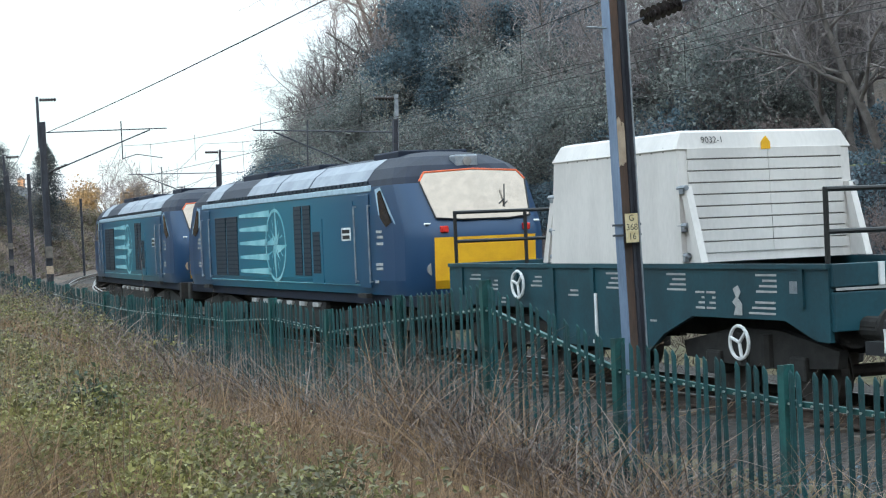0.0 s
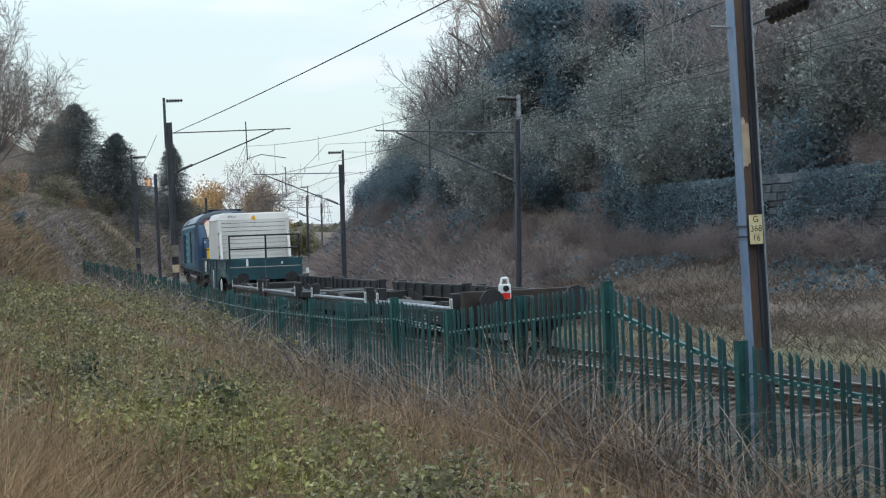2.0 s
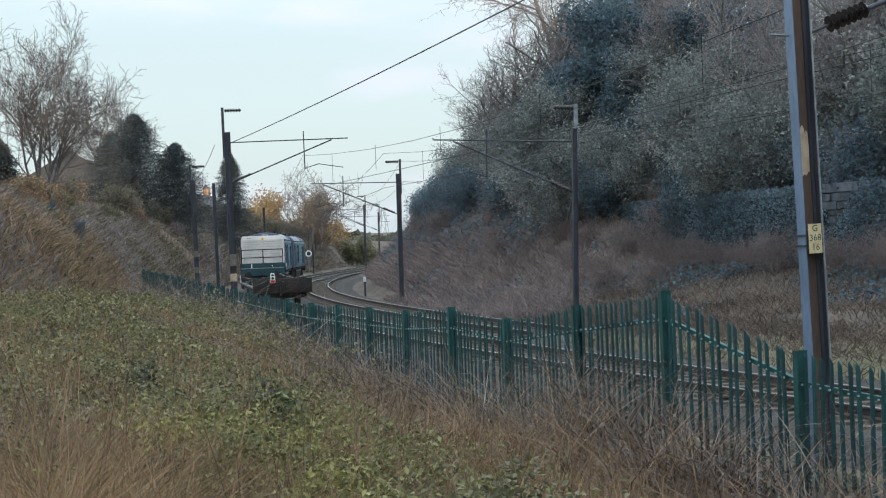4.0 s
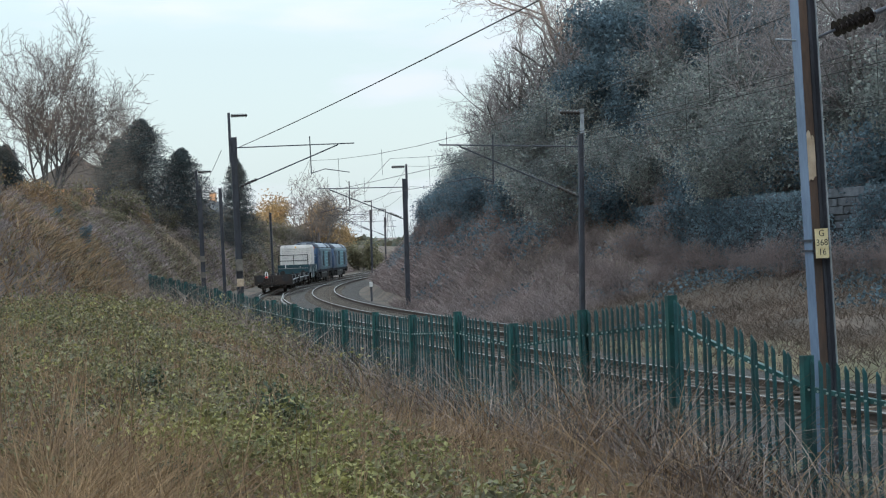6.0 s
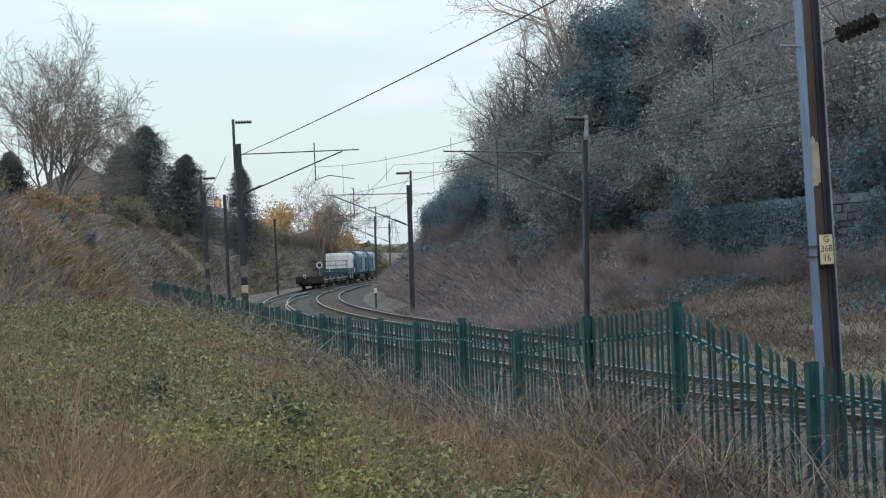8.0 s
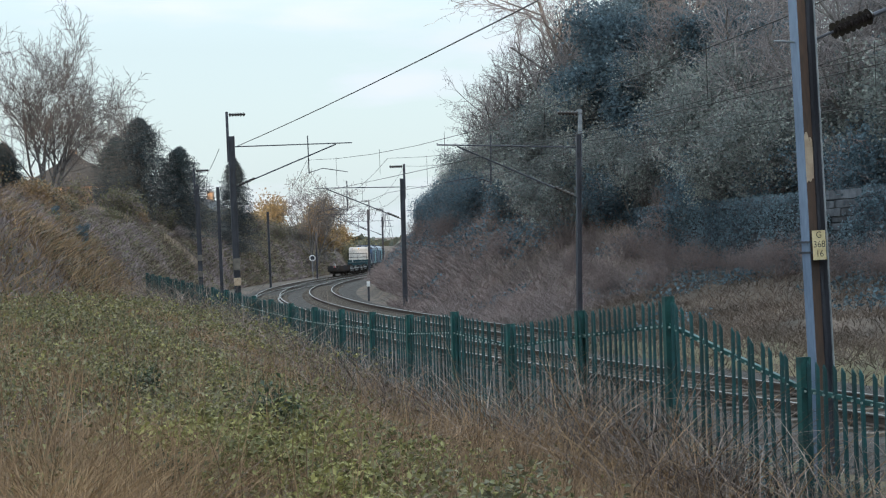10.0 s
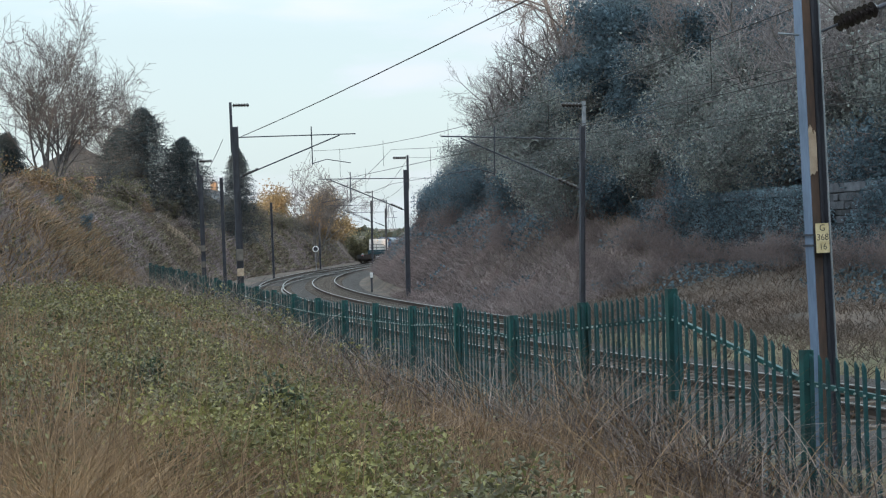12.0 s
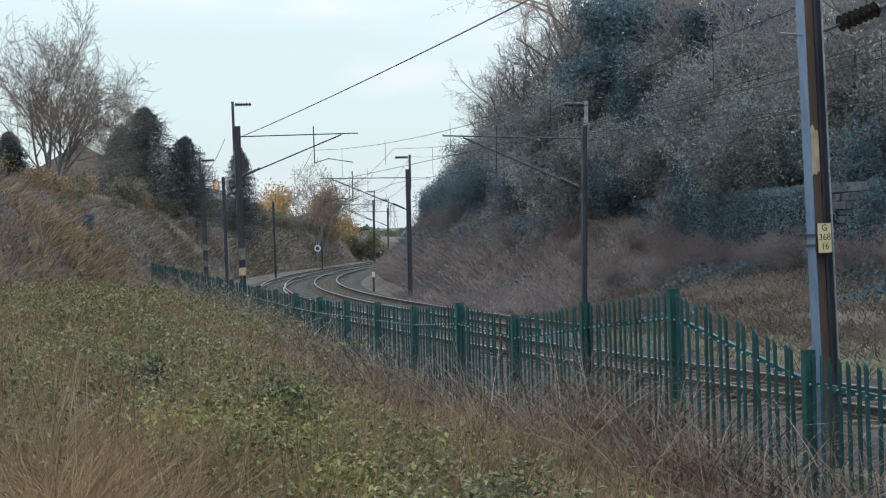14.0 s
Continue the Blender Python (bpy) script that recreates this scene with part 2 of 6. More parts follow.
def bar(bm, p0, p1, r, seg=8, r2=None):
    p0, p1 = Vector(p0), Vector(p1)
    d = p1 - p0
    m = Matrix.Translation((p0 + p1) / 2) @ d.to_track_quat("Z", "Y").to_matrix().to_4x4()
    bmesh.ops.create_cone(bm, cap_ends=True, segments=seg, radius1=r, radius2=r if r2 is None else r2, depth=d.length, matrix=m)
    return bm


def prism(bm, pts, axis, a0, a1):
    """Extrudes a closed outline of 2D points between a0 and a1 along an axis (the other two axes in order)."""
    def place(q, a):
        return {"x": (a, q[0], q[1]), "y": (q[0], a, q[1]), "z": (q[0], q[1], a)}[axis]
    lo = [bm.verts.new(place(q, a0)) for q in pts]
    hi = [bm.verts.new(place(q, a1)) for q in pts]
    k = len(pts)
    bm.faces.new(lo)
    bm.faces.new(hi[::-1])
    for i in range(k):
        bm.faces.new((lo[i], lo[(i + 1) % k], hi[(i + 1) % k], hi[i]))
    return bm


def ring_wheel(bm, c, axis, r, tube, spokes=0, seg=20):
    """A torus round c about the x or y axis, with spokes."""
    c = Vector(c)
    u, v = (Vector((0, 1, 0)), Vector((0, 0, 1))) if axis == "x" else (Vector((1, 0, 0)), Vector((0, 0, 1)))
    for i in range(seg):
        a, b = 2 * math.pi * i / seg, 2 * math.pi * (i + 1) / seg
        bar(bm, c + r * (u * math.cos(a) + v * math.sin(a)), c + r * (u * math.cos(b) + v * math.sin(b)), tube, 6)
    for i in range(spokes):
        a = 2 * math.pi * i / spokes + 0.3
        bar(bm, c, c + r * (u * math.cos(a) + v * math.sin(a)), tube, 6)
    return bm


def empty(name, label, category, group=""):
    return tagged(new(name), label, category, group)


def text_mesh(name, body, size, material, parent, m, label=""):
    """Flat lettering in the built-in font, turned into a mesh."""
    cu = bpy.data.curves.new(name, "FONT")
    cu.body, cu.size, cu.align_x, cu.align_y = body, size, "CENTER", "CENTER"
    tmp = bpy.data.objects.new(name, cu)
    scene.collection.objects.link(tmp)
    me = bpy.data.meshes.new_from_object(tmp.evaluated_get(bpy.context.evaluated_depsgraph_get()))
    bpy.data.objects.remove(tmp)
    me.materials.clear()
    me.materials.append(material)
    ob = new(name, me)
    ob.parent = parent
    ob.matrix_basis = m
    if label:
        tagged(ob, label)
    return ob


# ---- the line of the railway: s metres along the near track, off metres to its right ----
TX, TH, K0, K1, K2 = 7.3034, 18.418, 0.00262465, 5.58594e-06, -1.05799e-07
SS = np.arange(-80.0, 480.0, 0.5)


def heading_at(s):
    c = np.clip(s, -80, 185)
    h = radians(TH) - (K0 * c + K1 * c * c / 2 + K2 * c ** 3 / 3)
    return h + np.clip(s - 190, 0, 45) * 0.0007 - np.maximum(s - 238, 0) * 0.0025


HD = heading_at(SS)
i0 = int(np.argmin(np.abs(SS)))
PX = np.concatenate([[0], np.cumsum(-(np.sin(HD[1:]) + np.sin(HD[:-1])) * 0.25)])
PY = np.concatenate([[0], np.cumsum((np.cos(HD[1:]) + np.cos(HD[:-1])) * 0.25)])
PX, PY = PX - PX[i0] + TX, PY - PY[i0] + 20.0


def rail_z(s):
    return -0.0005 * s - 5e-7 * s * s


def tp(s, off=0.0, z=0.0):
    """World place of a point s along the line, off to the right, z above the rails."""
    h = np.interp(s, SS, HD)
    return (float(np.interp(s, SS, PX) + off * np.cos(h)), float(np.interp(s, SS, PY) + off * np.sin(h)), float(rail_z(s) + z))


def th(s):
    return math.degrees(float(np.interp(s, SS, HD)))


def s_off(x, y):
    """The nearest place on the line for arrays of x and y: s and off."""
    x, y = np.atleast_1d(x).astype(float), np.atleast_1d(y).astype(float)
    s, off = np.empty(len(x)), np.empty(len(x))
    for a in range(0, len(x), 20000):
        b = slice(a, a + 20000)
        d = (x[b, None] - PX[None, ::4]) ** 2 + (y[b, None] - PY[None, ::4]) ** 2
        i = d.argmin(1) * 4
        for _ in range(2):
            dx, dy = x[b] - np.interp(SS[i], SS, PX), y[b] - np.interp(SS[i], SS, PY)
            along = -dx * np.sin(HD[i]) + dy * np.cos(HD[i])
            i = np.clip(i + np.round(along * 2).astype(int), 0, len(SS) - 1)
        dx, dy = x[b] - PX[i], y[b] - PY[i]
        s[b] = SS[i] - dx * np.sin(HD[i]) + dy * np.cos(HD[i])
        off[b] = dx * np.cos(HD[i]) + dy * np.sin(HD[i])
    return s, off


FENCE_S = [-14, -6.2, -3.4, -0.65, 2.1, 4.85, 7.6, 10.35, 13.1, 22, 37, 50, 62]
FENCE_TOP = [0.85, 0.85, 0.9, 1.05, 1.66, 1.43, 1.17, 1.29, 1.17, 1.13, 1.4, 1.65, 1.85]


def fence_top(s):
    return np.interp(s, FENCE_S, FENCE_TOP)


def fence_off(s):
    return np.interp(s, [-20, -3.4, -0.65, 2.1, 20, 35, 50, 62], [-3.2, -3.75, -3.9, -4.1, -4.1, -4.4, -5.2, -6.3])


def bumps(x, y, size, amp, seed=0.0):
    return amp * (np.sin(x / size + 1.3 + seed) * np.cos(y / size * 0.83 + 0.4) + 0.5 * np.sin(x / size * 2.3 + y / size * 1.7 + 2 * seed))


def ground_z(x, y):
    s, off = s_off(x, y)
    bed = np.full(len(s), -0.42)
    # field side: from the foot of the fence up to the meadow, then the embankment
    fo = fence_off(s)
    zf = np.where(s > 62, -0.1, fence_top(s) - np.interp(s, [-20, 7, 16, 26, 40, 62], [2.14, 2.14, 1.4, 0.85, 0.85, 1.1]))
    u = np.clip((fo - off) / np.interp(s, [-20, 0, 20, 45], [9.0, 9.0, 7.5, 3.0]), 0, 1)
    meadow = np.interp(s, [-40, -10, 10, 30, 60], [0.72, 0.66, 0.74, 0.75, 0.9]) + bumps(x, y, 2.7, 0.07)
    field = zf + (meadow - zf) * u * u * (3 - 2 * u)
    field = np.where(s > 62, np.interp(off, [-7, -4], [0.6, -0.3]), field)
    foot = np.interp(s, [-30, 5, 25, 45, 62, 100, 480], [-70, -36, -15, -8.6, -7.2, -5.2, -5.2])
    top = np.interp(s, [0, 40, 60, 100, 150, 220, 480], [4.8, 5.0, 5.1, 5.1, 5.0, 4.4, 3.0])
    fo = np.where(s > 62, np.maximum(fo, foot + 0.3), fo)
    climb = np.maximum(foot - off, 0)
    field = field + top * (1 - np.exp(-climb * 0.28 - (climb * 0.17) ** 2)) + np.clip(climb - 20, 0, 60) * 0.02
    side = np.where(off < fo, field, bed + (zf - bed) * np.clip((-2.9 - off) / np.maximum(-2.9 - fo, 0.1), 0, 1))
    # far side: a grassy rise to the stone wall, farther on a steep scrubby bank
    foot_r = np.interp(s, [-60, 60, 105, 480], [7.0, 7.0, 6.5, 6.3])
    o = np.maximum(off - foot_r, 0)
    near = np.interp(o, [0, 6.4, 6.9, 7.6, 40, 90], [0, 1.75, 1.9, 3.5, 13, 17])
    steep = np.interp(o, [0, 1.5, 10, 14, 40, 90], [0, 1.3, 9.3, 11.0, 15, 18])
    steep = steep * np.interp(s, [60, 150, 200, 260, 480], [1, 1, 0.85, 0.7, 0.6])
    k = np.clip((s - 42) / 18, 0, 1)
    right = bed + near * (1 - k) + steep * k
    verge = 0.42 * np.clip((off - 2.2) / 1.2, 0, 1) * np.clip((11 - off) / 4, 0, 1) * np.clip((30 - s) / 8, 0, 1)
    bed = bed + verge
    right = right + verge
    z = np.where(off < -2.9, side, np.where(off > foot_r, right, bed)) + rail_z(np.clip(s, -80, 300))
    z = z + np.where((off > foot_r + 1) | (off < fo - 8), bumps(x, y, 1.9, 0.12, 2.0), 0)
    # beyond the railway's bend: low rolling land to the horizon; behind the camera: an unseen hill added to shade the
    # cutting
    r = np.hypot(x, y)
    far = np.clip((r - 330) / 150, 0, 1)
    z = z * (1 - far) + far * (3.0 + np.clip(r - 480, 0, 2500) * 0.011)
    back = np.clip((-y - 12) / 55, 0, 1)
    z = z + back * back * (3 - 2 * back) * 25 * np.clip(1 - (np.abs(x) - 150) / 150, 0, 1)
    return z


def gz(x, y):
    return float(ground_z(np.array([x]), np.array([y]))[0])


def build_ground():
    """One sheet in rings round the viewpoint, finest in front of it, out to the horizon."""
    rings = 1.5 * np.exp(np.arange(0, 470) * 0.0165)
    ang = np.concatenate([np.arange(-26, 26, 0.17), np.arange(26, 334, 5.5)])
    a = np.radians(ang)
    x, y = (rings[:, None] * np.sin(a)[None]).ravel(), (rings[:, None] * np.cos(a)[None]).ravel()
    z = ground_z(x, y)
    k = len(ang)
    verts = np.stack([x, y, z], 1).tolist() + [[0, 0, gz(0, 0)]]
    i, j = np.meshgrid(np.arange(len(rings) - 1), np.arange(k), indexing="ij")
    q = np.stack([i * k + j, i * k + (j + 1) % k, (i + 1) * k + (j + 1) % k, (i + 1) * k + j], -1).reshape(-1, 4)
    faces = q[:, ::-1].tolist() + [[len(verts) - 1, jj, (jj + 1) % k][::-1] for jj in range(k)]
    ob = link_mesh("ground", verts, faces, M["ground"])
    ob.data.materials.append(M["bank"])
    s, off = s_off(x, y)
    bankish = ((off > 7) | ((off > 5.5) & (s > 50)) | ((off < -9) & (s > 22)) | ((off < -2.5) & (s > 60))).astype(int)
    idx = np.concatenate([bankish[q[:, 0]], np.zeros(k, int)])
    ob.data.polygons.foreach_set("material_index", idx)
    ob.data.polygons.foreach_set("use_smooth", np.ones(len(idx), bool))
    return tagged(ob, "rough grassy ground with dead brown growth and steep banks", "ground", kind="structure")


build_ground()


def sweep(name, outline, off, s0, s1, step, material, label, category, kind="structure", parent=None):
    """A section (right, up) carried along the line at an offset."""
    st = np.arange(s0, s1 + 0.01, step)
    verts, faces = [], []
    k = len(outline)
    for s in st:
        verts += [tp(s, off + u, v) for u, v in outline]
    for i in range(len(st) - 1):
        for j in range(k):
            faces.append((i * k + j, i * k + (j + 1) % k, (i + 1) * k + (j + 1) % k, (i + 1) * k + j))
    faces += [tuple(range(k))[::-1], tuple(range((len(st) - 1) * k, len(st) * k))]
    ob = link_mesh(name, verts, faces, material, parent)
    if category:
        tagged(ob, label, category, kind=kind)
    return ob


def build_track():
    sweep("ballast", [(-3.0, -0.6), (-1.9, -0.2), (5.3, -0.2), (6.4, -0.6)], 0, -70, 380, 2, M["ballast"], "grey-brown stone ballast under two tracks", "ballast")
    foot = [(-0.07, -0.16), (0.07, -0.16), (0.07, -0.14), (0.012, -0.12), (0.012, -0.04), (0.035, -0.03), (0.035, -0.004), (-0.035, -0.004), (-0.035, -0.03), (-0.012, -0.04), (-0.012, -0.12), (-0.07, -0.14)]
    for o in (0.0, 3.4):
        for g in (-0.752, 0.752):
            r = sweep("rail", foot, o + g, -60 if o == 0 else 26, 300, 2, M["rail"], "rusty steel running rail with a polished head", "rail", kind="structure")
            sweep("rail_head", [(-0.034, -0.004), (0.034, -0.004), (0.03, 0.004), (-0.03, 0.004)], o + g, -60 if o == 0 else 26, 300, 2, M["rail_top"], "", "", parent=r)
    # joining line of the crossover on the near side
    st = np.arange(70, 175, 2.0)
    for g in (-0.72, 0.72):
        verts, faces = [], []
        for s in st:
            o = -0.2 + 3.5 * (1 - math.cos((s - 70) / 105 * math.pi)) / 2 + g
            verts += [tp(s, o - 0.034, -0.1), tp(s, o - 0.034, 0.003), tp(s, o + 0.034, 0.003), tp(s, o + 0.034, -0.1)]
        for i in range(len(st) - 1):
            faces += [(4 * i + j, 4 * i + (j + 1) % 4, 4 * i + 4 + (j + 1) % 4, 4 * i + 4 + j) for j in range(4)]
        tagged(link_mesh("rail", verts, faces, M["rail_top"]), "polished rail of a crossover between the tracks", "rail", kind="structure")
    bed = tagged(new("sleeper_row"), "row of concrete sleepers under the rails", "sleepers", kind="structure")
    bm = B()
    prism(bm, [(-0.13, -0.36), (0.13, -0.36), (0.1, -0.162), (-0.1, -0.162)], "x", -1.25, 1.25)
    bmesh.ops.recalc_face_normals(bm, faces=bm.faces)
    me = bpy.data.meshes.new("sleeper")
    bm.to_mesh(me)
    bm.free()
    me.materials.append(M["sleeper"])
    for o in (0.0, 3.4):
        for i in range(145):
            s = (-4 if o == 0 else 27) + i * 0.7
            ob = new("sleeper", me)
            ob.parent = bed
            ob.matrix_basis = pose(*tp(s, o), 0, 0, th(s))


build_track()


# ---- palisade fence ----
def pale_mesh():
    bm = B()
    w, h = 0.041, 2.1
    prof = [(-w, 0.0), (-0.014, 0.014), (0.014, 0.014), (w, 0.0), (0.0145, 0.0175), (-0.0145, 0.0175)]
    lo = [bm.verts.new((a, b, 0)) for a, b in prof]
    hi = [bm.verts.new((a, b, h - (0.06 if i in (0, 3) else 0.02))) for i, (a, b) in enumerate(prof)]
    tip = [bm.verts.new((-0.006, 0.012, h)), bm.verts.new((0.006, 0.012, h))]
    for i in range(6):
        bm.faces.new((lo[i], lo[(i + 1) % 6], hi[(i + 1) % 6], hi[i]))
    bm.faces.new((hi[0], hi[1], tip[0]))
    bm.faces.new((hi[1], hi[2], tip[1], tip[0]))
    bm.faces.new((hi[2], hi[3], tip[1]))
    bm.faces.new((hi[3], hi[4], tip[1]))
    bm.faces.new((hi[4], hi[5], tip[0], tip[1]))
    bm.faces.new((hi[5], hi[0], tip[0]))
    bmesh.ops.recalc_face_normals(bm, faces=bm.faces)
    me = bpy.data.meshes.new("pale")
    bm.to_mesh(me)
    bm.free()
    me.materials.append(M["pale"])
    return me


def build_fence():
    fence = empty("palisade_fence", "dark green steel palisade fence with pointed pales, weathered", "fence")
    pale = pale_mesh()
    bm = B()
    bmesh.ops.create_cone(bm, cap_ends=True, segments=6, radius1=0.013, radius2=0.01, depth=0.02, matrix=Matrix.Rotation(math.pi / 2, 4, "X"))
    bolt = bpy.data.meshes.new("bolt")
    bm.to_mesh(bolt)
    bm.free()
    bolt.materials.append(M["bolt"])
    rng = random.Random(4)
    posts = [2.1 + 2.75 * k for k in range(-4, 22)]
    n_pale = 0
    far_v, far_f = [], []
    for k, s0 in enumerate(posts):
        x, y, _ = tp(s0, fence_off(s0))
        top = float(fence_top(s0)) + rail_z(s0)
        bm = B()
        # I-section post
        i_section = [(-0.042, -0.065), (0.042, -0.065), (0.042, -0.053), (0.006, -0.05), (0.006, 0.05), (0.042, 0.053), (0.042, 0.065), (-0.042, 0.065), (-0.042, 0.053), (-0.006, 0.05), (-0.006, -0.05), (-0.042, -0.053)]
        prism(bm, i_section, "z", -2.6, 0.03)
        post = part("post", bm, M["pale_post"], fence)
        nx = tp(s0 + 0.5, fence_off(s0 + 0.5))
        ang = math.degrees(math.atan2(nx[1] - y, nx[0] - x))
        post.matrix_basis = pose(x, y, top, rng.uniform(-0.8, 0.8), rng.uniform(-0.8, 0.8), ang)
        if k == len(posts) - 1:
            break
        s1 = posts[k + 1]
        x1, y1, _ = tp(s1, fence_off(s1))
        top1 = float(fence_top(s1)) + rail_z(s1)
        L = math.hypot(x1 - x, y1 - y)
        a = math.atan2(y1 - y, x1 - x)
        # toward the viewer is the field side
        nxl, nyl = -math.sin(a), math.cos(a)
        for drop in (0.32, 1.72):
            bm = B()
            p, q = Vector((x, y, top - drop)), Vector((x1, y1, top1 - drop))
            d = q - p
            m4 = Matrix.Translation(p) @ d.to_track_quat("X", "Z").to_matrix().to_4x4()
            for b0, b1, c0, c1 in ((0.0, 0.006, -0.025, 0.025), (-0.044, 0.0, 0.019, 0.025)):
                r = bmesh.ops.create_cube(bm, size=1)
                bmesh.ops.scale(bm, vec=(d.length, b1 - b0, c1 - c0), verts=r["verts"])
                bmesh.ops.translate(bm, vec=(d.length / 2, (b0 + b1) / 2, (c0 + c1) / 2), verts=r["verts"])
            bmesh.ops.transform(bm, matrix=m4, verts=bm.verts)
            part("rail_bar", bm, M["pale_post"], fence)
        count = 17
        for j in range(count):
            u = (j + 0.5) / count
            px, py, pz = x + (x1 - x) * u + nxl * 0.012, y + (y1 - y) * u + nyl * 0.012, top + (top1 - top) * u
            zb = pz - 2.1 + rng.uniform(-0.012, 0.012)
            mt = pose(px, py, zb, rng.uniform(-0.7, 0.7), rng.uniform(-0.9, 0.9), math.degrees(a))
            if n_pale < 290:
                ob = new("pale", pale)
                ob.parent = fence
                ob.matrix_basis = mt
                n_pale += 1
                if s0 < 30:
                    o2 = new("bolt", bolt)
                    o2.parent = fence
                    o2.matrix_basis = pose(px + nxl * 0.028, py + nyl * 0.028, pz - 0.32, 0, 0, math.degrees(a))
            else:
                base = len(far_v)
                for v in pale.vertices:
                    far_v.append(tuple(mt @ v.co))
                far_f += [tuple(base + i for i in p.vertices) for p in pale.polygons]
    tagged(link_mesh("palework", far_v, far_f, M["pale"], fence), kind="stuff")


build_fence()


# ---- overhead line masts ----
def insulator(bm, p0, p1, r=0.09, n=6):
    p0, p1 = Vector(p0), Vector(p1)
    bar(bm, p0, p1, r * 0.4, 10)
    for i in range(n):
        c = p0.lerp(p1, (i + 0.5) / n)
        d = (p1 - p0).normalized() * (p1 - p0).length / n * 0.3
        bar(bm, c - d, c + d, r, 14, r * 0.55)
    return bm


def mast(s, off, height, size=0.254, lean=0.0, arm=0.0, label="", peak=0.9, base=-0.6, paint=None, arm_z=None):
    """H-section mast; arm: reach of the cantilever to the right (negative: left)."""
    th_deg = th(s)
    t = empty("overhead_line_mast", label or "dark steel overhead line mast beside the track", "mast", "overhead line masts")
    t.matrix_basis = pose(*tp(s, off), 0, lean, th_deg)
    a, f = size / 2, 0.016
    sg = 1 if arm >= 0 else -1
    dark = paint or M["mast_dark"]
    bm = B()
    d = a * (0.76 if paint is M["mast_rust"] else 1)
    box(bm, -a, -a + f, -d, d, base, height)
    part("field_flange", bm, M["mast_blue"] if paint is M["mast_rust"] else dark, t, "grey-blue painted flange" if paint is M["mast_rust"] else "")
    bm = B()
    box(bm, a - f, a, -a, a, base, height)
    part("track_flange", bm, M["mast_dark"], t)
    bm = B()
    box(bm, -a + f, a - f, -0.006, 0.006, base, height - 0.01)
    part("web", bm, dark, t)
    if peak:
        bm = B()
        box(bm, -sg * a - 0.05, -sg * a + 0.05, a * 0.2, a * 0.2 + 0.1, height - 1.0, height + peak)
        part("peak_post", bm, M["galv"] if paint else dark, t)
        bm = B()
        insulator(bm, (-sg * a + sg * 0.08, a * 0.2 + 0.05, height + peak - 0.12), (-sg * a + sg * 0.72, a * 0.2 + 0.05, height + peak - 0.12), 0.085, 6)
        part("insulator", bm, M["insulator"], t)
    if arm:
        az = arm_z or height - 0.42
        x0 = sg * a
        bm = B()
        bar(bm, (x0, 0, az), (x0 + arm, 0, az + 0.02), 0.022)
        part("top_tube", bm, dark, t)
        bm = B()
        bar(bm, (x0, 0, az - 1.55), (x0 + arm * 0.86, 0, az - 0.02), 0.026)
        part("bracket_tube", bm, dark, t)
        bm = B()
        insulator(bm, (x0 + sg * 0.1, 0, az - 1.5), (x0 + arm * 0.16, 0, az - 1.24), 0.07, 5)
        part("insulator", bm, M["insulator"], t)
        bm = B()
        bar(bm, (x0 + arm * 0.62, 0, az + 0.35), (x0 + arm * 0.62, 0, az - 1.15), 0.022)
        part("drop_tube", bm, dark, t)
        bm = B()
        bar(bm, (x0 + arm * 0.62, 0, az - 1.1), (x0 + arm * 0.74, 0, az - 0.95), 0.016)
        bar(bm, (x0 + arm * 0.74, 0, az - 0.95), (x0 + arm * 0.95, 0, az - 1.12), 0.016)
        part("registration_arm", bm, dark, t)
    return t


def band(t, a, z0, z1, material, name="band", label=""):
    bm = B()
    box(bm, -a - 0.006, a + 0.006, -a - 0.012, -a - 0.002, z0, z1)
    part(name, bm, material, t, label)


